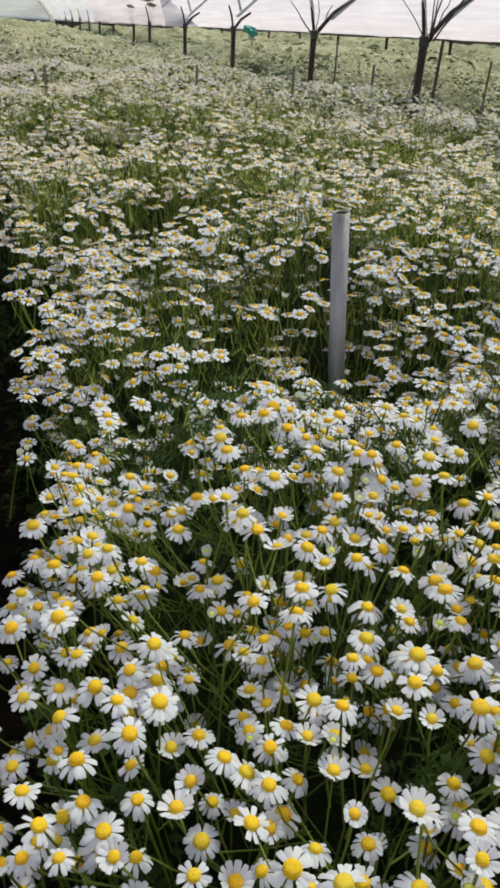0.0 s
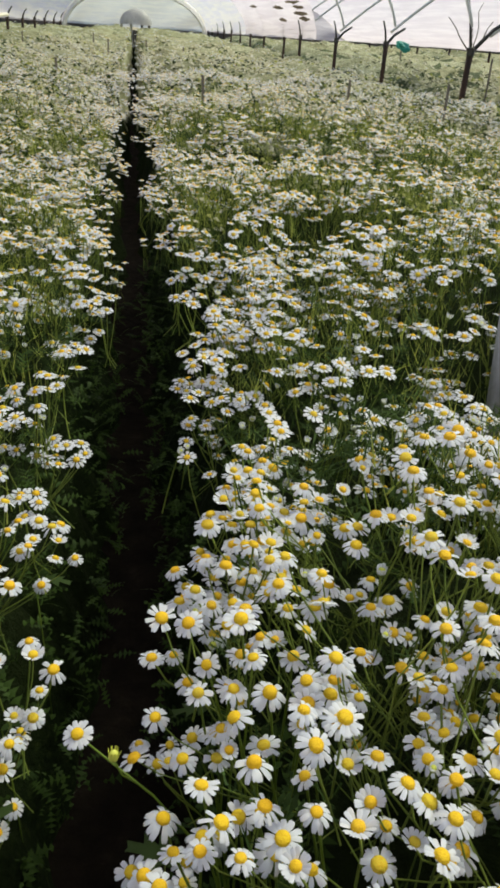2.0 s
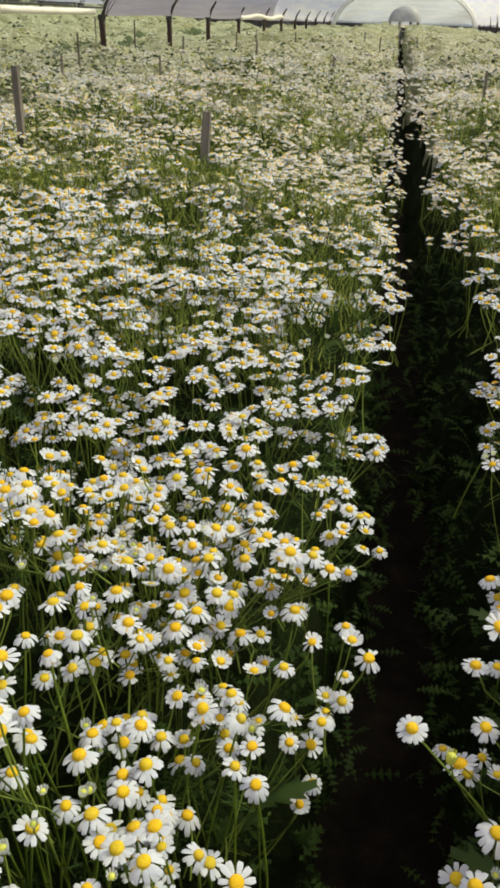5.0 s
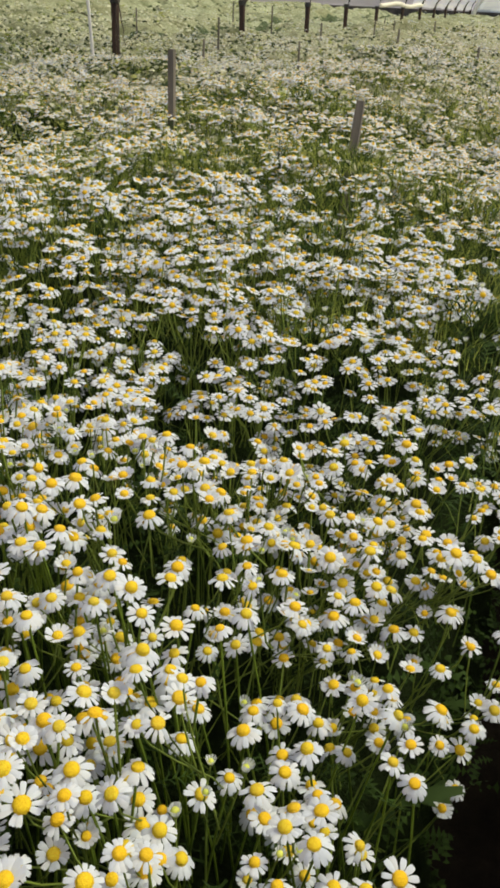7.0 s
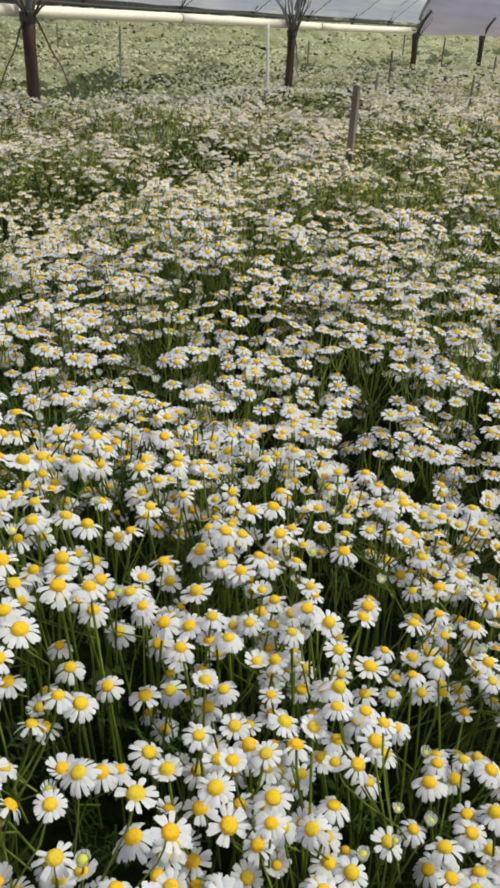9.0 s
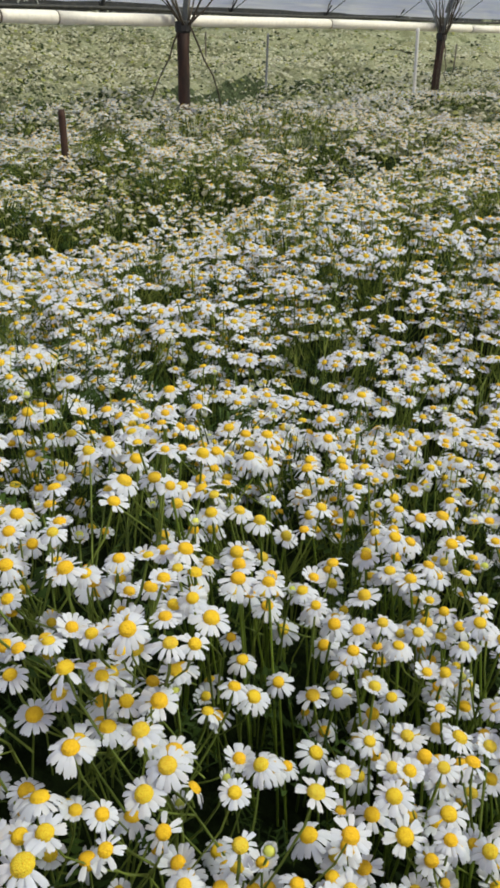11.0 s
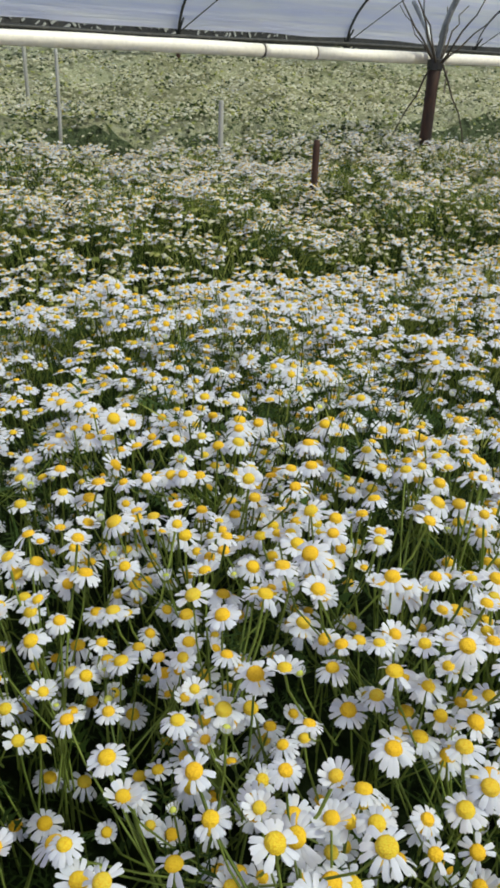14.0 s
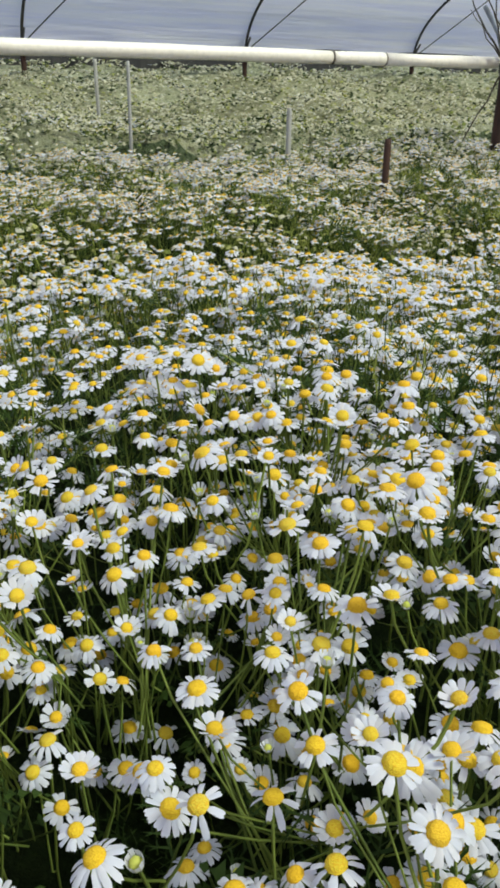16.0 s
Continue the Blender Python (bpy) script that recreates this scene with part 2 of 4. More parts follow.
            for a, b in ((rings[-1], inner), (inner, low)):
                for k in range(sides):
                    bm.faces.new((a[k], a[(k + 1) % sides], b[(k + 1) % sides], b[k]))
            bm.faces.new(low)
        else:
            bm.faces.new(rings[-1])
    return bm


def box(bm, centre, size, m=None, bevel=0.0):
    made = bmesh.ops.create_cube(bm, size=1.0)["verts"]
    bmesh.ops.scale(bm, vec=size, verts=made)
    if bevel:
        e = {k for v in made for k in v.link_edges}
        made = bmesh.ops.bevel(bm, geom=list(e), offset=bevel, segments=1, affect="EDGES")["verts"]
    if m is not None:
        bmesh.ops.transform(bm, matrix=m, verts=made)
    bmesh.ops.translate(bm, vec=centre, verts=made)
    return bm

# ---- the large structure ----
def mesh_of(name, verts, faces, mats, midx=None, smooth=True):
    """A mesh object from arrays: faces is an (n, 3) array."""
    me = bpy.data.meshes.new(name)
    n = len(faces)
    me.vertices.add(len(verts))
    me.vertices.foreach_set("co", np.ascontiguousarray(verts, np.float32).ravel())
    me.loops.add(3 * n)
    me.loops.foreach_set("vertex_index", np.ascontiguousarray(faces, np.int32).ravel())
    me.polygons.add(n)
    me.polygons.foreach_set("loop_start", np.arange(0, 3 * n, 3, dtype=np.int32))
    if midx is not None:
        me.polygons.foreach_set("material_index", np.ascontiguousarray(midx, np.int32))
    me.polygons.foreach_set("use_smooth", np.full(n, smooth, bool))
    for m in mats:
        me.materials.append(m)
    me.update(calc_edges=True)
    me.validate()
    return new(name, me)


def grid_faces(nu, nv):
    i = np.arange((nu - 1) * (nv - 1))
    a = (i // (nv - 1)) * nv + i % (nv - 1)
    return np.concatenate([np.stack([a, a + nv, a + nv + 1], 1), np.stack([a, a + nv + 1, a + 1], 1)])


_hash = np.random.RandomState(11).rand(256, 256)


def field_noise(x, y, scale, shift=0):
    """Smooth noise from 0 to 1 on the plan; scale: the size of its lumps in metres."""
    u, v = x / scale + 37.3 * shift + 400, y / scale + 91.7 * shift + 400
    i, j = np.floor(u).astype(int), np.floor(v).astype(int)
    f, g = u - i, v - j
    f, g = f * f * (3 - 2 * f), g * g * (3 - 2 * g)
    h = lambda a, b: _hash[a % 256, b % 256]
    return (h(i, j) * (1 - f) + h(i + 1, j) * f) * (1 - g) + (h(i, j + 1) * (1 - f) + h(i + 1, j + 1) * f) * g


FURROW, PITCH = -0.105, 1.85     # the open furrow, and from one furrow to the next


def terrain(x, y):
    """The land rises gently to the far end and more to the west, shaped to fit the camera's view."""
    return 0.0088 * np.maximum(0, y - 4.5) + 0.165 * np.clip(-x - 8.2, 0, 3.2) + 0.006 * np.maximum(0, x - 4)


def canopy(x, y):
    """The height of the flower heads over the soil, how far the next furrow is, and whether that is the open one."""
    wob = 0.05 * (field_noise(x * 0, y, 0.6, 3) - 0.5) + 0.02 * (field_noise(x * 0, y, 0.17, 4) - 0.5)
    k = np.round((x - FURROW) / PITCH)
    d = x - FURROW - k * PITCH - wob
    main = k == 0
    left = main & (d < 0)
    west = (k == -1) & (d > 0)
    reach = np.where(left, 0.36, np.where(main, 0.17, np.where(west, 0.2, 0.12)))
    rise = 1 - np.exp(-np.maximum(np.abs(d) - 0.05, 0) / reach)
    shut = np.clip((y - 3.0) / 5.0, 0, 1)       # far along, the flowers close over the open furrow
    low = 0.1 * shut * main + np.where(left, 0.43, np.where(main, 0.47, np.where(k < 0, 0.42, 0.61)))
    top = np.where(left | west, 0.69, np.where(k < 0, 0.585, np.where(main | (k == 1) & (d < 0), 0.69, 0.65)))
    h = low + (top - low) * rise
    h = h + 0.12 * (field_noise(x, y, 0.6, 1) - 0.5) * rise + 0.07 * (field_noise(x, y, 0.24, 2) - 0.5)
    # bushy mounds farther off
    h = h + 0.16 * np.clip((np.hypot(x, y) - 3.0) / 3.0, 0, 1) * (1 + 0.7 * ((x < -4.4) | (x > 2.9))) * (field_noise(x, y, 0.45, 17) ** 0.6 - 0.66)
    h = h - 0.09 * np.exp(-((x + 2.55) ** 2 + (y - 1.7) ** 2) / 0.3 ** 2)
    h = h + 0.1 * np.exp(-((x + 0.69) ** 2 + (y - 2.0) ** 2) / 0.26 ** 2)
    h = h - 0.045 * np.exp(-((x + 0.75) / 0.6) ** 2 - ((y - 0.3) / 0.7) ** 2)
    h = h - 0.27 * np.exp(-((x - 0.45) ** 2 + (y - 0.94) ** 2) / 0.18 ** 2)
    # single tall or low stands round the hub, and the raised lips of the open furrow
    for a, b, r, up in ((-0.82, 0.27, 0.17, 0.06), (-0.53, 0.56, 0.10, 0.065), (-0.6, 0.41, 0.06, -0.05), (-0.8, 0.97, 0.16, -0.075), (-0.63, 0.82, 0.11, -0.05), (-0.8, -0.02, 0.1, -0.06), (-1.26, 0.19, 0.15, -0.05), (-0.62, 0.04, 0.1, 0.03), (0.2, 0.66, 0.12, 0.03), (0.2, 0.27, 0.13, -0.03)):
        h = h + up * np.exp(-((x - a) ** 2 + (y - b) ** 2) / r ** 2)
    h = h + 0.095 * np.exp(-((x + 0.22) / 0.13) ** 2) * np.clip((y - 0.5) / 0.15, 0, 1) + (0.025 + 0.03 * np.clip((y - 0.35) / 0.15, 0, 1)) * np.exp(-((x + 0.01) / 0.07) ** 2)
    # east of the crest the next bed is lower, and a trench runs along the posts
    ease = np.clip((x - 1.38) / 0.3, 0, 1)
    h = h - 0.03 * ease * ease * (3 - 2 * ease) - np.where(x > 2.4, 0.26 * np.exp(-((x - 3.05) / np.where(x < 3.05, 0.2, 0.5)) ** 2), 0)
    # hollows between the bushes of the beds past the posts
    h = h - np.where(np.abs(x + 0.7) > 3.6, 0.42 * np.clip((clump_shade(x, y) - 0.2) / 1.5, 0, 1), 0)
    # the west edge of the open furrow draws back near the hub
    gap = np.abs(d) - np.where(left, 0.07 * np.exp(-((y - 0.32) / 0.22) ** 2), 0.012 * np.exp(-((y - 0.3) / 0.2) ** 2))
    gap = gap + main * (0.03 * shut - 0.06 * (field_noise(x, y, 0.09, 13) - 0.4))
    return h + terrain(x, y), gap, main


def clump_shade(x, y):
    """Where green clumps stand with hardly a flower, and where shade is painted in by darker colour: along the eastern
    posts, the western furrow and in the hollows of the far beds.
    """
    east = np.exp(-((x - 3.2) / np.where(x < 3.2, 0.4, 0.55)) ** 2) * (0.85 + 0.8 * field_noise(x, y, 0.5, 14))
    east = np.maximum(east, (x > 3.4) * 0.95 * field_noise(x, y, 0.7, 23) ** 1.3)
    west = np.exp(-((x + 4.9 + 0.5 * field_noise(x, y, 0.8, 14)) / 0.5) ** 2) * 3.6 * field_noise(x, y, 0.5, 15)
    rows = np.exp(-((np.abs(x + 0.5 * field_noise(x, y, 1.1, 24) + 6.55) - 0.9) / 0.33) ** 2) * 1.5 * field_noise(x, y * 0.6, 0.45, 25) ** 1.4
    mid = np.exp(-((x + 5.95) / 0.38) ** 2) * 3.2 * field_noise(x, y, 0.6, 31)
    west = np.maximum(np.maximum(west, mid), np.where(x < -6.8, 0.6 * rows, 0))
    own = sum(np.exp(-((x - a) ** 2 + (y - b) ** 2) / c ** 2) for a, b, c in ((0.2, 3.5, 0.2), (-2.5, 4.9, 0.3), (-1.6, 2.1, 0.22), (0.62, 2.25, 0.25), (-4.1, 0.9, 0.25), (-1.85, 1.4, 0.2)))
    return np.maximum(np.maximum(east, west), 0.75 * own * (0.5 + field_noise(x, y, 0.15, 16)))


ground_bm = bmesh.new()
bmesh.ops.create_grid(ground_bm, x_segments=90, y_segments=90, size=150)
for v in ground_bm.verts:
    v.co.z = float(terrain(max(-40.0, min(40.0, v.co.x)), min(45.0, v.co.y)))
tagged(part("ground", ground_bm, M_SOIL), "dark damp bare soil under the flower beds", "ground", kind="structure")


def west_x(y):
    return -4.05 + 0.03 * (y - 4.0)


def east_x(y):
    return 2.6 + 0.0105 * (y - 5.0)


def far_west_x(y):
    return -10.7 + 0.0 * y


def far_east_x(y):
    return 9.2 + 0.0 * y


def film_sheet(name, xw, xe, z0, h, bow, y0, y1, th0, th1, mat, label):
    """A stretch of tunnel roof: an arched film between two angles (degrees from the east foot)."""
    nu, nv = 42, max(4, int((y1 - y0) / 0.35))
    th = np.radians(np.linspace(th0, th1, nu))[:, None] + np.zeros((1, nv))
    y = np.linspace(y0, y1, nv)[None, :] + np.zeros((nu, 1))
    sag = 1 - 0.012 * (1 - np.cos(y * math.tau / 2.9)) - 0.01 * field_noise(th * 4, y, 0.5, 6)
    xc, a = (xw(y) + xe(y)) / 2, (xe(y) - xw(y)) / 2 + 0.05
    x = xc + a * np.cos(th) * sag
    z = z0 + h * np.sign(np.sin(th)) * np.abs(np.sin(th)) ** bow * sag
    z[0] += 0.05 * field_noise(y[0] * 0, y[0], 0.9, 7) - 0.02
    z[-1] += 0.05 * field_noise(y[0] * 0, y[0], 0.9, 8) - 0.02
    ob = mesh_of(name, np.stack([x, y, z], -1).reshape(-1, 3), grid_faces(nu, nv), [mat])
    ob.visible_shadow = False
    return tagged(ob, label, "greenhouse film", kind="structure")


OWN = (west_x, east_x, 1.02, 1.45, 1.0)      # both feet, foot height, rise and shape of each tunnel's arch
WEST = (far_west_x, west_x, 1.2, 1.4, 1.0)
EAST = (east_x, far_east_x, 0.99, 1.45, 2.0)
Y0, Y1 = -12.0, 38.0
film_sheet("roof_film_1", *OWN, Y0, 10.5, 32, 148, M_FILM, "milky plastic film stretched over the tunnel hoops")
film_sheet("roof_film_2", *OWN, 10.5, 13.0, 32, 181, M_FILM, "milky plastic film hanging down to the row of posts")
film_sheet("roof_film_3", *OWN, 13.0, 23.0, -1, 181, M_FILM, "milky plastic film hanging down to the rows of posts")
film_sheet("roof_film_7", *OWN, 23.0, Y1, -1, 181, M_FILM_L, "lavender film at the far end of the tunnel")
film_sheet("roof_film_4", *WEST, Y0, Y1, 35, 176.2, M_FILM_L, "lavender-grey milky film of the neighbouring tunnel")
film_sheet("roof_film_5", *EAST, Y0, Y1, -1, 131, M_FILM, "milky film of the neighbouring tunnel")
film_sheet("roof_film_6", far_east_x, lambda y: 15.8 + 0 * y, 1.0, 1.45, 1.0, Y0, Y1, -1, 150, M_FILM, "milky film of a far tunnel")


def end_sheet(name, xw, xe, z0, h, bow, y, mat, low=0.95):
    xc, a = (xw(y) + xe(y)) / 2, (xe(y) - xw(y)) / 2
    n = 40
    th = np.linspace(0, math.pi, n)
    rows = []
    for s in np.linspace(0, 1, 9):
        rows.append(np.stack([xc + a * np.cos(th), y + 0.06 * np.sin(7 * th + 5 * s) + 0 * th, low + s * (z0 - low + h * np.abs(np.sin(th)) ** bow)], 1))
    ob = mesh_of(name, np.concatenate(rows), grid_faces(9, n), [mat])
    ob.visible_shadow = False
    return tagged(ob, "bluish clear film closing the far end of a tunnel", "greenhouse film", kind="structure")


end_sheet("end_film_1", *OWN, Y1, M_FILM_END)
end_sheet("end_film_2", *WEST, Y1, M_FILM)
end_sheet("end_film_3", *EAST, Y1, M_FILM)
end_sheet("end_film_4", *OWN, Y0, M_FILM, 0.0)
end_sheet("end_film_5", *WEST, Y0, M_FILM, 0.0)
end_sheet("end_film_6", *EAST, Y0, M_FILM, 0.0)

wall_bm = bmesh.new()
for x0, x1, hh in ((-17, -3.1, 1.1), (-3.05, -0.72, 1.03), (0.72, 2.9, 1.03), (2.95, 16, 1.05)):
    box(wall_bm, ((x0 + x1) / 2, Y1 + 0.35, hh / 2), (x1 - x0, 0.2, hh), bevel=0.02)
tagged(part("wall_north", wall_bm, M_WALL), "low dark block wall across the tunnel end", "wall", kind="structure")

# dark strip added for the unlit gap under the film, with its pale specks
side_bm = bmesh.new()
box(side_bm, (-11.75, (Y0 + Y1) / 2, 0.85), (0.03, Y1 - Y0, 1.1), bevel=0.005)
tagged(part("wall_west", side_bm, M_DARK), "dark strip added for the dark gap under the edge of the film", "screen", kind="structure")
speck_rnd = random.Random(21)
for y in np.arange(-2.0, 9.0, 0.11):
    speck_bm = bmesh.new()
    box(speck_bm, (0, 0, 0), (0.012, speck_rnd.uniform(0.012, 0.04), speck_rnd.uniform(0.03, 0.14)), bevel=0.002)
    part("slat", speck_bm, M_DULL, bpy.data.objects["wall_west"], m=pose(-11.72, float(y) + speck_rnd.uniform(-0.05, 0.05), speck_rnd.uniform(1.24, 1.38), speck_rnd.uniform(-70, 70)))

# ---- posts, hoops, rolls ----
def arch_points(xc, a, z0, h, y, th0, th1, n=18, bow=1.0):
    return [(xc + a * math.cos(radians(t)), y, z0 + h * math.sin(radians(t)) ** bow) for t in np.linspace(th0, th1, n)]


def greenhouse_post(x, y, top, arms, lean=0.0, mat=None, r=0.034, group="row of greenhouse posts"):
    """A rusty pipe post with a welded head; arms: (across, up, radius) of the sockets that spread from it."""
    ob = thing("greenhouse_post", pose(x, y, 0), "rusty brown steel greenhouse post with a forked head", "post", group)
    rnd = random.Random(int(1000 * (abs(x) * 7 + y)))
    pts = [(lean * (s - 1) * top, 0.008 * rnd.uniform(-1, 1), s * (top - 0.01)) for s in (0, 0.3, 0.6, 0.85, 1)]
    part("shaft", tube(pts, [r * 1.05, r * 1.02, r, r * 0.97, r * 1.12], 10), mat or M_RUST, ob, smooth=True)
    part("collar", tube([(0, 0, top - 0.045), (0, 0, top - 0.035), (0, 0, top + 0.015), (0, 0, top + 0.022)], [r * 1.1, r * 1.3, r * 1.3, r * 0.9], 10), M_DARK, ob, "dark welded collar")
    for ax, up, ar in arms:
        mid = (ax * 0.45, 0.01 * rnd.uniform(-1, 1), top + up * 0.55)
        part("arm", tube([(0, 0, top - 0.02), mid, (ax, 0, top + up)], [ar * 1.2, ar, ar * 0.85], 8), M_ZINC if ar == 0.0161 else M_DARK, ob, "steel arm socket", smooth=True)
    return ob


EAST_Y = (4.84, 6.77, 9.3, 11.8, 14.6, 16.3, 19.1, 21.6, 23.9, 26.4, 28.9, 31.3, 33.8, 36.2)
WEST_Y = (0.5, 3.9, 7.23, 10.5, 13.4, 15.9, 18.6, 21.6, 24.2, 26.8, 29.3, 31.8, 34.4, 36.6)
FAR_Y = [3.0 + 3.12 * k for k in range(-1, 11)]
for k, y in enumerate(EAST_Y):
    s = 1.75 if k < 2 else random.uniform(0.85, 1.15)
    greenhouse_post(east_x(y), y, 1.0 + 0.003 * max(0, y - 6), ((-0.058 * s, 0.22 * s, 0.011), (0.2 * s, 0.16 * s, 0.014)), lean=random.uniform(-0.015, 0.025), r=0.025)
for k, y in enumerate(WEST_Y):
    s = 1.5 if k < 3 else random.uniform(0.85, 1.15)
    arms = ((-0.16 * s, 0.22 * s, 0.0161), (0.07 * s, 0.24 * s, 0.0161)) if k < 3 else ((0.14 * s, 0.24 * s, 0.02),)
    greenhouse_post(west_x(y), y, 1.01 if k < 2 else 0.97 + 0.003 * max(0, y - 8), arms, lean=random.uniform(-0.03, 0.01), r=0.038)
for side, ys in ((9.25, [4.0 + 3 * k for k in range(11)]), (-10.7, FAR_Y)):
    first = greenhouse_post(side, ys[0], 1.0 if side > 0 else 1.2, ((-0.12, 0.24, 0.016), (0.14, 0.22, 0.016)), group="far row of greenhouse posts")
    for y in ys[1:]:
        copy_thing(first, pose(side, y, 0))


def hoop(xw, xe, z0, h, bow, y, th0, th1, mat, r=0.015, out=-0.05):
    # out: how far past the film's curve, for hoops that stand over the film
    ob = part("tunnel_hoop", tube(arch_points((xw(y) + xe(y)) / 2, (xe(y) - xw(y)) / 2 + (0.1 if out > 0 else -0.01), z0, h + out, y, th0, th1, 26, bow), r, 7), mat, smooth=True)
    return tagged(ob, "bent steel pipe hoop carrying the plastic film", "greenhouse hoop", "tunnel hoops")


for y in EAST_Y:
    hoop(*OWN, y, 6, 100, M_PALE, out=-0.05 if y < 8 else 0.06)
    hoop(*EAST, y + 0.03, 95, 163, M_PALE, out=-0.05 if y < 8 else 0.06)
for y in WEST_Y:
    hoop(*OWN, y, 100, 175, M_ZINC if y < 12 else M_PALE, 0.019, -0.05 if y < 12 else 0.06)
for y in FAR_Y:
    hoop(*WEST, y, 90, 179, M_DARK, 0.019)
    # slanting wires that brace each hoop
    w = part("brace_wire", tube([(-10.66, y - 0.02, 1.24), (-10.2, y + 0.42, 1.72), (-9.8, y + 0.8, 2.14)], 0.008, 5), M_DARK)
    tagged(w, "thin dark wire bracing a tunnel hoop", "wire", "brace wires")

# the end arch: two pipes, their bright glint put into pale colour and thickness
for y, r, a in ((37.9, 0.1, 0.0), (36.9, 0.05, -0.1)):
    xc, half = (east_x(y) + west_x(y)) / 2, (east_x(y) - west_x(y)) / 2 + a
    rim = part("end_hoop", tube(arch_points(xc, half, OWN[2] - 0.3, OWN[3] + 0.27 + a, y, 4, 176, 40), r, 8), M_PALE, smooth=True)
    tagged(rim, "end hoop made thick and pale for the glint along its rim", "greenhouse hoop", "end hoops")

# the rolled-up side film along the western posts
roll = thing("film_roll", pose(0, 0, 0), "cream plastic side film rolled up on a pipe along the posts", "film roll")
edges = [-4.0, -1.2, 0.7, 2.63, 3.0, 5.6, 8.0, 10.5]
for a, b in zip(edges, edges[1:]):
    n = 9
    ys = [a + (b - a) * i / (n - 1) for i in range(n)]
    pts = [(-4.15 + 0.03 * max(0.0, y - 4.0) + 0.006 * math.sin(3 * y), y, 1.034 - 0.002 * max(0.0, y - 4.0) + 0.004 * math.sin(1.3 * y)) for y in ys]
    part("roll_length", tube(pts, [0.0335 + 0.0015 * math.sin(9 * y) for y in ys], 14), M_ROLL, roll, smooth=True)
    part("tape_band", tube([(pts[0][0], a - 0.005, pts[0][2]), (pts[0][0], a + 0.005, pts[0][2])], 0.0355, 14), M_WOOD, roll, "worn brown tape band round the roll")
far_roll = part("film_roll", tube([(west_x(y) + 0.02, y, 1.04 + 0.025 * math.sin(y * 1.9)) for y in np.linspace(18.6, 24.2, 30)], 0.045, 10), M_ROLL, smooth=True)
tagged(far_roll, "white rolled hem of the side film sagging between posts", "film roll")
# dark pipes added along the film edges in place of the dark gap line
for x, z, nm in ((-10.6, 1.205, "gutter"), (9.28, 0.98, "gutter")):
    g = part(nm, tube([(x, y, z + 0.012 * math.sin(0.8 * y)) for y in np.linspace(Y0, Y1, 60)], 0.03, 8), M_DARK, smooth=True)
    tagged(g, "dark pipe added for the dark line under the edge of the film", "gutter", kind="structure")

# ---- stakes and pipes standing in the beds ----
def stake(x, y, top, r, mat, label, lean=(0.0, 0.0), square=False, group="stakes in the flower beds"):
    rnd = random.Random(int(100 * (x * 3 + y * 11)))
    n = 4 if square else 10
    pts = [(x + lean[0] * (s - 1) * top, y + lean[1] * (s - 1) * top, s * top) for s in (0, 0.35, 0.7, 0.97, 1.0)]
    bm = tube(pts, [r, r, r * 0.99, r * 0.98, r * 0.86], n)
    for v in bm.verts:
        v.co.x += 0.04 * r * rnd.uniform(-1, 1)
        v.co.y += 0.04 * r * rnd.uniform(-1, 1)
    return tagged(part("stake", bm, mat, smooth=not square), label, "stake", group)


pipe = thing("standing_pipe", pose(0.478, 1.105, 0), "grey galvanised steel pipe with an open top, standing among the flowers", "pipe")
part("pipe_body", tube([(0.055, 0.004, 0), (0.027, 0, 0.4), (0, 0, 0.772)], 0.0135, 20, hollow=0.002), M_ZINC, pipe, smooth=True)
# plug just under the rim; its dark colour stands for the shade inside
part("bore", tube([(0.004, 0, 0.735), (0.0002, 0, 0.7705)], 0.0121, 16), M_SOIL, pipe, "dark plug added under the rim for the shaded inside of the pipe")
GREY, BROWN = "grey weathered wooden stake standing in the flower bed", "rusty brown stake standing in the flower bed"
NEAR_STAKES = (
    (-0.695, 2.239, 0.778, 0.016, M_WOOD, "grey weathered wooden stake with a split top", (0.06, 0.0)),
    (-1.357, 2.497, 0.856, 0.0145, M_WOOD, "dark grey weathered stake standing in the flower bed", (0.01, 0.0)),
    (-2.79, 1.882, 0.733, 0.0135, M_RUST, BROWN, (0.0, 0.0)),
    (-4.24, 2.436, 0.783, 0.0145, M_DULL, "pale grey stake standing in the flower bed", (0.0, 0.0)),
    (-4.59, 1.65, 1.0, 0.0095, M_DULL, "thin grey stake reaching up to the film roll", (-0.04, 0.03)),
    (-8.73, 3.12, 1.08, 0.02, M_DULL, "pale post in the neighbouring tunnel", (-0.02, 0.0)),
    (-3.475, 5.849, 1.02, 0.013, M_PALE, "thin white plastic riser pipe", (-0.05, 0.0)),
    (-5.27, 6.36, 0.955, 0.011, M_ZINC, GREY, (0.02, 0.0)),
)
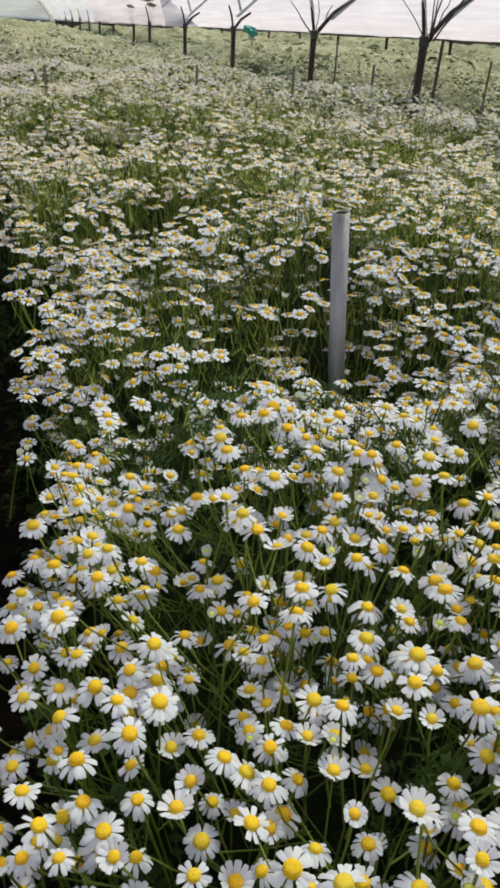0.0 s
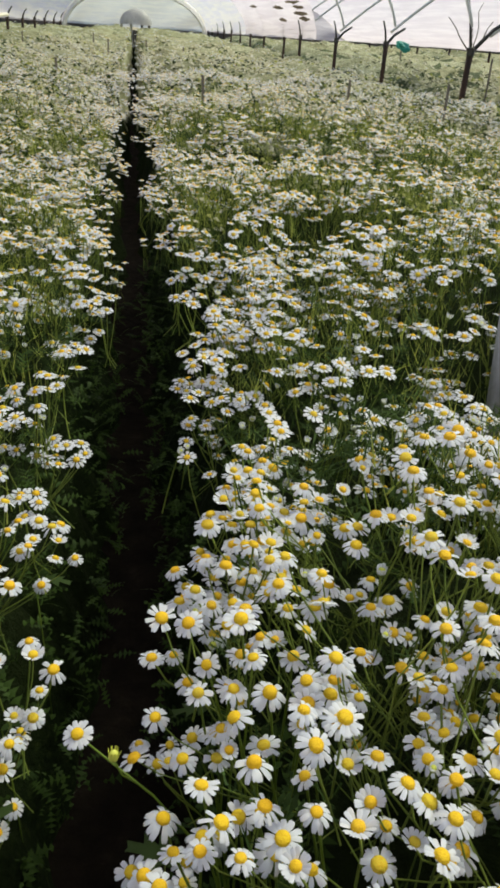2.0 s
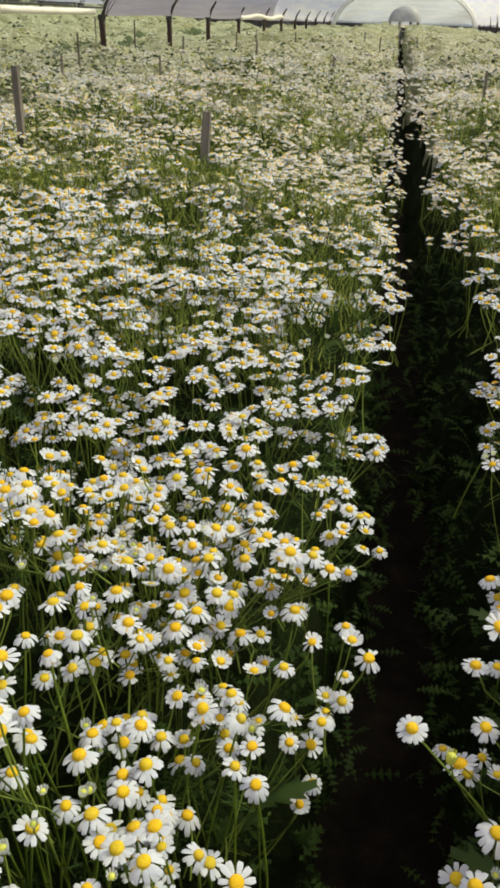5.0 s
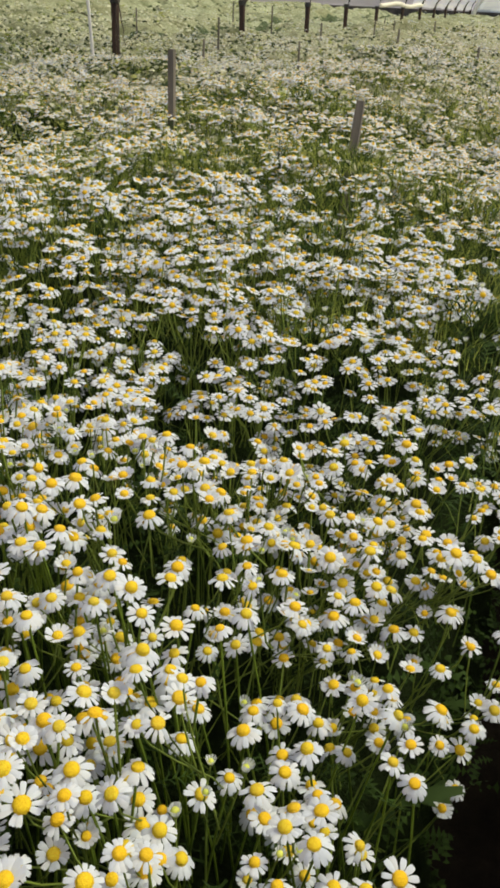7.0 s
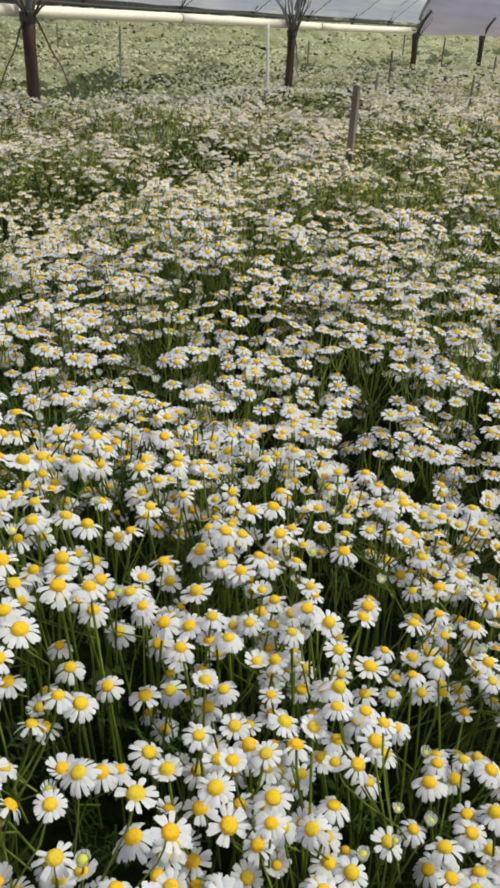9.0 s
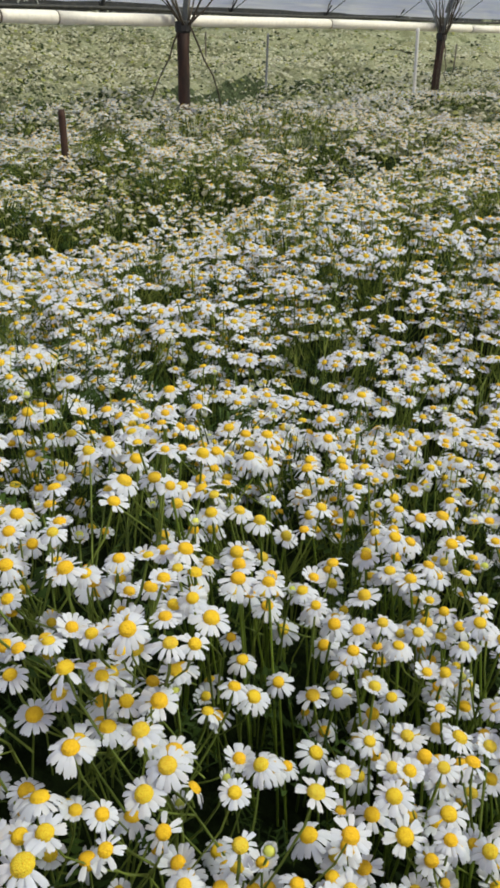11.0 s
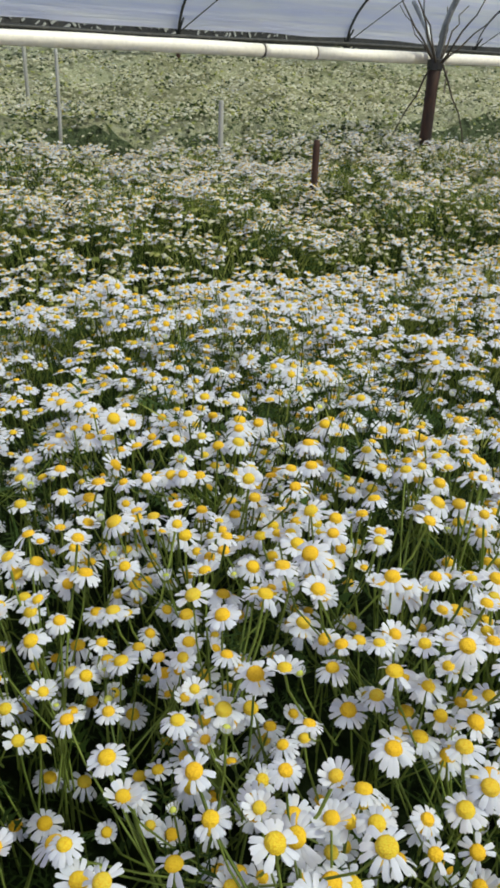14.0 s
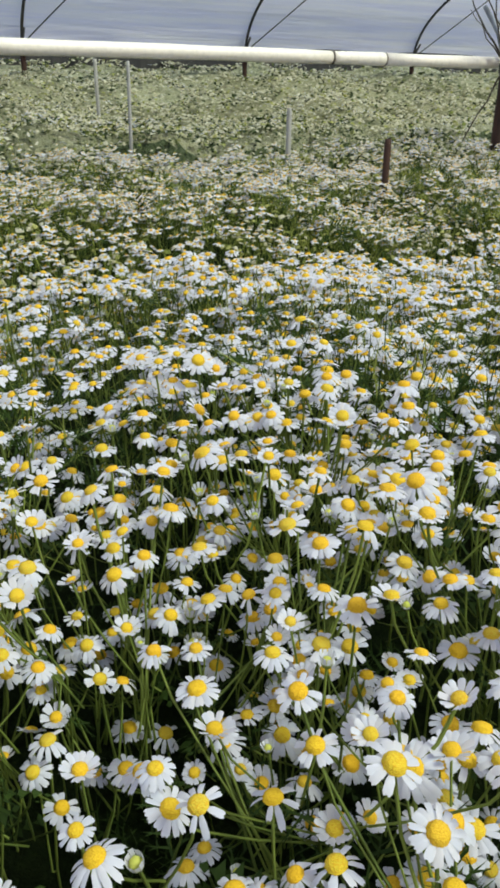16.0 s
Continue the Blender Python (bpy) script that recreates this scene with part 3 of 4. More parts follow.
BED_STAKES = (
    (-8.5, 9.16, 0.93, 0.016, M_WOOD, GREY, (0.0, 0.0)),
    (-2.61, 5.998, 0.737, 0.014, M_WOOD, GREY, (0.03, 0.0)),
    (-1.405, 7.458, 0.838, 0.016, M_WOOD, GREY, (0.02, 0.0)),
    (-2.885, 10.765, 0.787, 0.02, M_WOOD, BROWN, (0.0, 0.0)),
    (-0.68, 6.729, 0.763, 0.016, M_WOOD, GREY, (0.0, 0.0)),
    (1.319, 5.507, 0.782, 0.014, M_WOOD, GREY, (0.02, 0.0)),
    (1.858, 5.128, 0.811, 0.013, M_WOOD, GREY, (0.0, 0.0)),
    (0.303, 4.959, 0.783, 0.015, M_WOOD, GREY, (-0.05, 0.0)),
    (3.8, 9.067, 0.934, 0.016, M_WOOD, GREY, (0.0, 0.0)),
    (2.53, 5.376, 0.83, 0.013, M_WOOD, GREY, (0.02, 0.0)),
    (3.71, 5.788, 0.866, 0.013, M_WOOD, GREY, (0.05, 0.0)),
    (2.858, 5.066, 1.0, 0.011, M_BARK, "thin leaning stick beside a rusty post", (0.06, 0.0)),
)
FAR_STAKES = (
    (-2.515, 12.46, 0.829, 0.018, M_WOOD, GREY, (0.0, 0.0)),
    (-2.625, 14.9, 0.794, 0.02, M_WOOD, GREY, (0.0, 0.0)),
    (-2.13, 16.54, 0.80, 0.022, M_WOOD, GREY, (0.0, 0.0)),
    (-0.75, 14.5, 0.867, 0.02, M_WOOD, GREY, (0.0, 0.0)),
    (-0.442, 12.03, 0.833, 0.018, M_WOOD, GREY, (0.0, 0.0)),
    (0.11, 14.86, 0.80, 0.022, M_WOOD, GREY, (0.0, 0.0)),
    (0.57, 11.79, 0.80, 0.018, M_WOOD, GREY, (0.04, 0.0)),
    (-3.26, 8.06, 0.842, 0.016, M_WOOD, GREY, (0.0, 0.0)),
    (-4.65, 14.43, 0.93, 0.02, M_WOOD, GREY, (0.0, 0.0)),
    (-4.1, 14.8, 0.93, 0.018, M_WOOD, GREY, (0.0, 0.0)),
    (-3.1, 16.72, 0.80, 0.02, M_WOOD, GREY, (0.0, 0.0)),
    (-6.0, 11.94, 0.83, 0.018, M_WOOD, GREY, (0.0, 0.0)),
    (-6.1, 16.55, 0.96, 0.02, M_WOOD, GREY, (0.0, 0.0)),
    (5.73, 18.55, 0.96, 0.02, M_WOOD, GREY, (0.0, 0.0)),
    (-2.13, 6.93, 0.72, 0.014, M_WOOD, GREY, (0.0, 0.0)),
)
for x, y, top, r, mat, label, lean in NEAR_STAKES + BED_STAKES + FAR_STAKES:
    stake(x, y, top, r * (0.72 if mat is M_WOOD and y > 4 else 1), mat, label, lean, mat is M_WOOD)


# dry vine shoots tied to some of the posts
def dry_vine(x, y, z, count, spread, height, seed, down=0):
    rnd = random.Random(seed)
    bm = bmesh.new()
    for k in range(count):
        a = rnd.uniform(0, math.tau)
        up = height * rnd.uniform(0.5, 1.0)
        pts, p = [], Vector((0.025 * math.cos(a), 0.025 * math.sin(a), 0))
        d = Vector((spread * math.cos(a), spread * math.sin(a), up))
        if k < down:
            d.z = -rnd.uniform(0.35, 0.6) * z
        for s in np.linspace(0, 1, 7):
            pts.append(p + d * s + Vector((rnd.uniform(-1, 1), rnd.uniform(-1, 1), rnd.uniform(-1, 1))) * 0.022 * s)
        r = rnd.uniform(0.003, 0.007)
        tube(pts, [r * (1.2 - 0.7 * i / 6) for i in range(7)], 5, bm)
    ob = part("dry_vine", bm, M_BARK, smooth=True, m=pose(x, y, z))
    return tagged(ob, "leafless brown vine shoots tangled round a rusty post", "dry vine", "dry vines on the posts")


dry_vine(west_x(3.9) + 0.03, 3.89, 1.01, 11, 0.26, 0.45, 5, 2)
dry_vine(west_x(7.2) + 0.03, 7.21, 0.97, 20, 0.14, 0.5, 6, 4)
dry_vine(west_x(10.5) + 0.03, 10.48, 0.97, 5, 0.14, 0.3, 7, 1)
dry_vine(2.62, 4.82, 0.99, 9, 0.26, 0.45, 8, 1)
dry_vine(2.62, 6.75, 0.99, 4, 0.2, 0.35, 9)
dry_vine(west_x(0.5), 0.52, 1.0, 7, 0.2, 0.4, 10, 2)

# a teal sack caught at a post, brown litter on the film, a grey cover at the tunnel end
sack_bm = bmesh.new()
bmesh.ops.create_icosphere(sack_bm, subdivisions=3, radius=1)
for v in sack_bm.verts:
    q = noise.noise(v.co * 1.7) * 0.5 + noise.noise(v.co * 4.5) * 0.35
    v.co = Vector((v.co.x * 0.075, v.co.y * 0.05, v.co.z * 0.045)) * (1 + q) + Vector((0, 0, -0.03 * v.co.x))
tagged(part("plastic_sack", sack_bm, M_TEAL, smooth=False, m=pose(2.82, 9.2, 0.99)), "teal green plastic sack caught at a post head", "sack")
for x, y, w, seed in ((0.97, 13.95, 1.1, 1), (0.982, 13.75, 0.8, 2), (0.945, 15.9, 0.9, 3), (0.952, 13.9, 0.8, 4), (0.932, 14.2, 1.1, 5), (0.925, 19.0, 0.9, 6), (0.982, 15.9, 0.7, 7)):
    bm = bmesh.new()
    th = math.acos(x)
    bmesh.ops.create_grid(bm, x_segments=14, y_segments=6, size=0.5)
    for v in bm.verts:
        q = noise.noise(Vector((v.co.x * 6, v.co.y * 6, seed * 3.1)))
        t2 = th + v.co.y * 0.04 * (1 - 1.6 * abs(v.co.x)) * (1 + q) + 0.02 * v.co.x
        yy = y + v.co.x * w * (1 + 0.6 * q)
        half = (east_x(yy) - west_x(yy)) / 2 - 0.06
        v.co = Vector(((east_x(yy) + west_x(yy)) / 2 + half * math.cos(t2), yy, OWN[2] + (OWN[3] - 0.09) * math.sin(t2)))
    bmesh.ops.solidify(bm, geom=list(bm.faces), thickness=0.01)
    tagged(part("leaf_litter", bm, M_LITTER), "brown wet leaf litter lying on the roof film", "leaf litter", "litter on the film", "stuff")

dome_bm = bmesh.new()
bmesh.ops.create_uvsphere(dome_bm, u_segments=28, v_segments=16, radius=1)
bmesh.ops.delete(dome_bm, geom=[v for v in dome_bm.verts if v.co.z < -0.05], context="VERTS")
for v in dome_bm.verts:
    q = 1 + 0.03 * noise.noise(v.co * 4)
    v.co = Vector((v.co.x * 0.68 * q, v.co.y * 0.5 * q, 1.05 + v.co.z * 0.6 * q))
dome = thing("covered_stack", pose(-0.02, 37.2, 0), "grey rounded plastic cover over a stack on short posts", "covered stack")
part("cover", dome_bm, M_GREY, dome, smooth=True)
for x in (-0.6, -0.2, 0.25, 0.55):
    part("leg", tube([(x, 0, 0), (x, 0, 1.08)], 0.05, 8), M_PALE if x < 0 else M_WALL, dome)

# ---- the flowers ----
import collections

RNG = np.random.RandomState(5)
HUB = np.array((-0.25, 0.0))        # about the camera's place in the open furrow; the beds are finest round it


def petal_points(length, width, droop, cup, rows=(0.0, 0.4, 0.85, 1.0), widths=(0.45, 0.92, 1.0, 0.55), cols=3):
    """One petal along +x from the disc's edge: rows of cols points."""
    v = []
    for s, w in zip(rows, widths):
        x = 0.004 + s * length
        z = cup * s * length - droop * s * s * length
        for c in np.linspace(-1, 1, cols):
            notch = -0.06 * length * (1 - abs(c)) if s == 1.0 and cols > 2 else 0
            v.append((x + notch, c * w * width / 2, z - 0.0006 * abs(c)))
    return np.array(v)


def dome(radius, height, seg, rings):
    v, f = [(0, 0, height)], []
    for r in range(1, rings + 1):
        a = r / rings * math.pi / 2
        for k in range(seg):
            p = (k + 0.5 * (r % 2)) * math.tau / seg
            v.append((radius * math.sin(a) * math.cos(p), radius * math.sin(a) * math.sin(p), height * max(0.0, math.cos(a)) ** 0.62))
    for k in range(seg):
        f.append((0, 1 + k, 1 + (k + 1) % seg))
    for r in range(1, rings):
        a, b = 1 + (r - 1) * seg, 1 + r * seg
        for k in range(seg):
            k2 = (k + 1) % seg
            f += [(a + k, b + k, b + k2), (a + k, b + k2, a + k2)]
    return np.array(v), np.array(f)


def joined(pieces):
    v, f, m, n = [], [], [], 0
    for pv, pf, pm in pieces:
        v.append(pv)
        f.append(pf + n)
        m.append(np.full(len(pf), pm))
        n += len(pv)
    return np.concatenate(v), np.concatenate(f), np.concatenate(m)


def rot_z(a):
    c, s = math.cos(a), math.sin(a)
    return np.array(((c, -s, 0), (s, c, 0), (0, 0, 1)))


def stem_piece(length, bend, r, sides=3, segs=3):
    v, f = [], []
    for i in range(segs + 1):
        s = i / segs
        for k in range(sides):
            a = k * math.tau / sides
            v.append((bend * s * s + r * (1 + 0.4 * s) * math.cos(a), r * (1 + 0.4 * s) * math.sin(a), -s * length - 0.001))
    for i in range(segs):
        for k in range(sides):
            a, b = i * sides + k, i * sides + (k + 1) % sides
            f += [(a, a + sides, b + sides), (a, b + sides, b)]
    return np.array(v), np.array(f)


def flower_full(rnd):
    """Petals and disc of one open flower, head at the origin; one in eight is just opening."""
    young = rnd.random() < 0.12
    n = rnd.randint(12, 15)
    length = 0.0099 * rnd.uniform(0.9, 1.08) * (0.72 if young else 1)
    droop, cup = rnd.choice((0.03, 0.1, 0.18, 0.28, 0.55)), rnd.uniform(0.0, 0.12) + (0.5 if young else 0)
    out = []
    for k in range(n):
        if rnd.random() < 0.05:
            continue
        p = petal_points(length * rnd.uniform(0.86, 1.08), 0.0040 * rnd.uniform(0.85, 1.15), droop * rnd.uniform(0.5, 1.6), cup)
        p[:, 2] += p[:, 1] * rnd.uniform(-0.35, 0.35)
        out.append((p @ rot_z((k + rnd.uniform(-0.25, 0.25)) * math.tau / n).T + (0, 0, 0.0004 * (k % 2)), grid_faces(4, 3), 0))
    dv, df = dome(0.0058 * (0.85 if young else 1), rnd.uniform(0.0028, 0.0042), 10, 3)
    dv[:, :2] *= rnd.uniform(0.96, 1.06)
    out.append((dv, df, 1))
    return joined(out)


def flower_kite(rnd):
    """Broad petals of three faces each."""
    out, n = [], rnd.randint(9, 11)
    droop = rnd.choice((0.05, 0.15, 0.25, 0.45))
    for k in range(n):
        ln, d2 = 0.0098 * rnd.uniform(0.85, 1.08), droop * rnd.uniform(0.5, 1.5)
        p = np.array(((0.004, 0, 0), (0.004 + 0.62 * ln, -0.0028, -0.35 * d2 * ln), (0.004 + ln, -0.0016, -d2 * ln), (0.004 + ln, 0.0016, -d2 * ln), (0.004 + 0.62 * ln, 0.0028, -0.35 * d2 * ln)))
        out.append((p @ rot_z((k + rnd.uniform(-0.2, 0.2)) * math.tau / n).T, np.array(((0, 1, 4), (1, 2, 4), (2, 3, 4))), 0))
    dv, df = dome(0.0051, 0.003, 6, 2)
    out.append((dv, df, 1))
    return joined(out)


def flower_mid(rnd):
    n = 5
    v = [(0, 0, 0.001)]
    for k in range(2 * n):
        r = 0.013 * rnd.uniform(0.9, 1.06) if k % 2 else 0.0086
        a = k * math.tau / (2 * n)
        v.append((r * math.cos(a), r * math.sin(a), -0.0025 * rnd.uniform(0.3, 1.6) if k % 2 else -0.0008))
    f = [(0, 1 + k, 1 + (k + 1) % (2 * n)) for k in range(2 * n)]
    dv, df = dome(0.0053, 0.0036, 4, 1)
    sv = np.array(((-0.0011, 0, 0), (0.0011, 0, 0), (rnd.uniform(-0.02, 0.02), 0.0, -0.1)))
    return joined([(np.array(v), np.array(f), 0), (dv + (0, 0, 0.0006), df, 1), (sv, np.array(((0, 1, 2),)), 2)])


def flower_small(rnd):
    n = 4
    v = [(0, 0, 0.001)] + [(0.0135 * math.cos(k * math.tau / n) * rnd.uniform(0.85, 1.1), 0.0132 * math.sin(k * math.tau / n), -0.0015 * rnd.uniform(0, 2)) for k in range(n)]
    dv, df = dome(0.0058, 0.0042, 3, 1)
    return joined([(np.array(v), np.array([(0, 1 + k, 1 + (k + 1) % n) for k in range(n)]), 0), (dv + (0, 0, 0.001), df, 1)])


def flower_far(rnd):
    v = np.array([(0.012, 0.001, 0), (-0.003, 0.0125, -0.001), (-0.013, -0.003, 0.001), (0.002, -0.012, -0.001)])
    d = np.array([(0.0062, 0.0, 0.003), (-0.005, 0.005, 0.003), (-0.004, -0.006, 0.003)])
    return joined([(v * rnd.uniform(0.9, 1.1), np.array(((0, 1, 2), (0, 2, 3))), 0), (d, np.array(((0, 1, 2),)), 1)])


def bud_piece(rnd):
    """A bud: a green cup, a yellow tip and a fringe of pale upright petals."""
    dv, df = dome(0.0032, 0.0034, 7, 2)
    dv2, df2 = dome(0.0035, -0.0034, 7, 2)
    out = [(dv, df, 0), (dv2, df2, 1)]
    n, long, spread = 10, rnd.uniform(0.004, 0.0075), rnd.uniform(0.05, 0.6)
    for k in range(n):
        ln = long * rnd.uniform(0.8, 1.15)
        p = np.array(((0.003, -0.0009, -0.0005), (0.003, 0.0009, -0.0005), (0.0032 + spread * ln, 0.0011, 0.9 * ln), (0.0032 + spread * ln, -0.0011, 0.9 * ln)))
        out.append((p @ rot_z(k * math.tau / n).T, np.array(((0, 1, 2), (0, 2, 3))), 2))
    sv, sf = stem_piece(0.09, rnd.uniform(-0.05, 0.05), 0.0009)
    out.append((sv, sf, 1))
    return joined(out)


def feather_leaf(rnd):
    """A finely cut leaf: a rib with thread-like lobes."""
    v, f = [], []
    length = rnd.uniform(0.035, 0.06)

    def blade(p, q, w):
        n = len(v)
        d = np.array(q) - np.array(p)
        s = np.cross(d, (0.2, 0.1, 1.0))
        s = s / (np.linalg.norm(s) + 1e-9) * w
        v.extend([np.array(p) - s, np.array(p) + s, np.array(q)])
        f.append((n, n + 1, n + 2))
    blade((0, 0, 0), (length, 0, 0.008), 0.0012)
    for k in range(9):
        s = 0.15 + 0.8 * k / 8
        side = 1 if k % 2 else -1
        p = (s * length, 0, 0.008 * s)
        r = 0.018 * (1.1 - 0.7 * abs(s - 0.45)) * rnd.uniform(0.7, 1.2)
        q = (s * length + 0.5 * r, side * r, 0.008 * s + rnd.uniform(-0.004, 0.006))
        blade(p, q, 0.0011)
        m = tuple(0.5 * (a + b) for a, b in zip(p, q))
        blade(m, (m[0] + 0.45 * r, m[1] - side * 0.1 * r, m[2] + 0.002), 0.0008)
        blade(m, (m[0], m[1] + side * 0.5 * r, m[2] + 0.003), 0.0008)
    return np.array(v), np.array(f), np.zeros(len(f), int)


def broad_leaf(rnd):
    """A soft leaf with three or four pairs of rounded lobes."""
    length, v, f = rnd.uniform(0.028, 0.05), [], []
    n = 4
    for k in range(n + 1):
        s = k / n
        w = length * (0.06 + 0.24 * math.sin(math.pi * min(0.97, 0.12 + 0.85 * s))) * rnd.uniform(0.8, 1.15)
        z = 0.25 * length * math.sin(2.0 * s)
        v += [(s * length, 0, z), (s * length + 0.22 * length / n, w, z - 0.12 * w), (s * length + 0.22 * length / n, -w, z - 0.12 * w), ((s + 0.62 / n) * length, 0.28 * w, z), ((s + 0.62 / n) * length, -0.28 * w, z)]
        a = 5 * k
        f += [(a, a + 3, a + 1), (a, a + 2, a + 4), (a, a + 4, a + 3)]
        if k < n:
            f += [(a + 3, a + 4, a + 5)]
    return np.array(v), np.array(f), np.zeros(len(f), int)


def small_leaf(rnd):
    v, f = [], []
    length = rnd.uniform(0.03, 0.05)
    for k in range(8):
        s, side = 0.1 + 0.85 * k / 7, 1 if k % 2 else -1
        r = 0.02 * rnd.uniform(0.6, 1.2)
        n = len(v)
        v += [(s * length - 0.0022, 0, 0.01 * s), (s * length + 0.0022, 0, 0.01 * s), (s * length + 0.5 * r, side * r, 0.01 * s + rnd.uniform(-0.004, 0.008))]
        f.append((n, n + 1, n + 2))
    return np.array(v), np.array(f), np.zeros(len(f), int)


def turns(n, tilt, toward=(0.06, -0.06)):
    """Random turns about z, then a lean of about tilt radians with a common drift toward the light."""
    a = RNG.rand(n) * math.tau
    lx, ly = toward[0] + RNG.randn(n) * tilt, toward[1] + RNG.randn(n) * tilt
    up = np.stack([lx, ly, np.ones(n)], 1)
    up /= np.linalg.norm(up, axis=1)[:, None]
    h = np.stack([np.cos(a), np.sin(a), np.zeros(n)], 1)
    xa = h - up * np.sum(h * up, 1)[:, None]
    xa /= np.linalg.norm(xa, axis=1)[:, None]
    return np.stack([xa, np.cross(up, xa), up], 2)


def scatter(templates, pos, rot, size):
    """Copies of the templates at the places, as arrays of one mesh."""
    pick = RNG.randint(0, len(templates), len(pos))
    V, Fc, Mi, n = [], [], [], 0
    for i, (tv, tf, tm) in enumerate(templates):
        w = np.nonzero(pick == i)[0]
        if not len(w):
            continue
        v = np.einsum("nij,kj->nki", rot[w], tv) * size[w][:, None, None] + pos[w][:, None, :]
        V.append(v.reshape(-1, 3))
        Fc.append((tf[None] + (np.arange(len(w)) * len(tv))[:, None, None]).reshape(-1, 3) + n)
        Mi.append(np.tile(tm, len(w)))
        n += len(w) * len(tv)
    return np.concatenate(V), np.concatenate(Fc), np.concatenate(Mi)


def in_view(x, y):
    """The wedge of beds in the camera's view, north and west of the hub, which is sown finest."""
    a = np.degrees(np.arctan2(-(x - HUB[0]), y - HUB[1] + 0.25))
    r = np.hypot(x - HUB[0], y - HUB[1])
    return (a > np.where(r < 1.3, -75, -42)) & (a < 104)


def sow(r0, r1, density, thin_out=0.0, box_x=(-24, 18), box_y=(-6, 37.6)):
    """Places of flowers between two distances from the hub, fewer in the green patches."""
    out = []
    reach = min(r1, 46)
    area = math.pi * (r1 ** 2 - r0 ** 2) if r1 < 15 else (box_x[1] - box_x[0]) * (box_y[1] - box_y[0])
    n = int(area * density)
    if r1 < 15:
        a, r = RNG.rand(n) * math.tau, np.sqrt(RNG.rand(n) * (r1 ** 2 - r0 ** 2) + r0 ** 2)
        x, y = HUB[0] + r * np.cos(a), HUB[1] + r * np.sin(a)
    else:
        x = RNG.uniform(*box_x, n)
        y = RNG.uniform(*box_y, n)
        r = np.hypot(x - HUB[0], y - HUB[1])
    keep = in_view(x, y) & (r >= r0) & (r < r1)
    if thin_out:
        keep &= RNG.rand(n) < (r0 / np.maximum(r, r0)) ** thin_out
    x, y = x[keep], y[keep]
    h, d, main = canopy(x, y)
    green = field_noise(x, y, 0.55, 9) * 0.6 + field_noise(x, y, 0.2, 10) * 0.4
    green = green + 0.8 * clump_shade(x, y) + 0.2 * np.clip((x - 2.9) / 0.5, 0, 1) * (x < 5.2)
    patch = np.clip(1.7 - 1.0 * green, 0.75, 1) if r1 < 1.5 else np.clip(1.8 - 1.3 * green, 0.45, 1) if r1 < 4 else np.clip(2.0 - 1.9 * green, 0.2, 1) * np.clip(1.35 - 1.5 * clump_shade(x, y), 0.08, 1)
    if r1 < 5:
        patch = patch * np.clip(1.9 * field_noise(x, y, 0.1, 116) - 0.05, 0.5 if r1 < 1 else 0.22, 1)
    patch = patch * np.where(main & (x < FURROW) & (d < 0.22) & (y < 1.6), 0.78, 1) * (1 - 0.65 * np.exp(-((x + 0.2) / 0.14) ** 2 - ((y - 1.2) / 0.38) ** 2))
    ok = (d > np.where(main, np.where(y < 1.6, 0.064, 0.056), 0.2 * field_noise(x, y, 0.3, 18) ** 1.3)) & (RNG.rand(len(x)) < patch)
    return x[ok], y[ok], h[ok], d[ok]


def heads(x, y, h, d):
    """Head heights: most near the top of the canopy, some below it."""
    return h - 0.18 * RNG.rand(len(x)) ** 1.9 + 0.012 * RNG.randn(len(x)) - 0.05 * (RNG.rand(len(x)) < 0.12)


def sprays(x, y, h, mean, spread, deep):
    """Loose flat clusters of heads: the cluster of each head, the heads' places, how far out each one sits, and where its stem forks off."""
    n = len(x)
    top = h - deep * RNG.rand(n) ** 2.2 + 0.018 * RNG.randn(n) * (deep > 0.06)
    count = 1 + RNG.poisson(mean - 1, n)
    i = np.repeat(np.arange(n), count)
    m = len(i)
    a, r = RNG.rand(m) * math.tau, spread * np.sqrt(RNG.rand(m)) * (0.6 + 0.5 * np.sqrt(count / mean))[i]
    head = np.stack([x[i] + r * np.cos(a), y[i] + r * np.sin(a), top[i] - 0.22 * r + 0.009 * RNG.randn(m)], 1)
    lean = 0.03 * RNG.randn(n, 2)
    fork = np.stack([x + lean[:, 0], y + lean[:, 1], top - RNG.uniform(0.07, 0.13, n)], 1)[i] + 0.004 * RNG.randn(m, 3)
    return head, np.stack([np.cos(a), np.sin(a)]) * r / spread, fork


def stalks(head, fork, r):
    """A thin curved stem from each head to its fork; one in three runs on down into the bed, and those beside the furrow lean back into it."""
    n = len(head)
    side = head[:, 0] - FURROW
    near = np.abs(side) < 0.24
    fork = fork + np.stack([np.where(near, 0.04 * np.sign(side), 0), np.zeros(n), np.zeros(n)], 1)
    long = (RNG.rand(n) < 0.33) & ~near
    drop = np.where(long, 0.2, 0.03)
    neck = head * 0.72 + fork * 0.28
    neck[:, :2] = head[:, :2] * 0.86 + fork[:, :2] * 0.14
    waist = head * 0.4 + fork * 0.6
    waist[:, :2] = head[:, :2] * 0.52 + fork[:, :2] * 0.48
    foot = fork + np.stack([0.016 * RNG.randn(n), 0.016 * RNG.randn(n), -drop], 1)
    line = np.stack([head, neck, waist, fork, foot], 1)
    a = np.arange(3) * math.tau / 3
    ring = np.stack([np.cos(a), np.sin(a), 0 * a], 1)
    v = line[:, :, None, :] + ring[None, None] * (r * RNG.uniform(0.75, 1.2, n))[:, None, None, None]
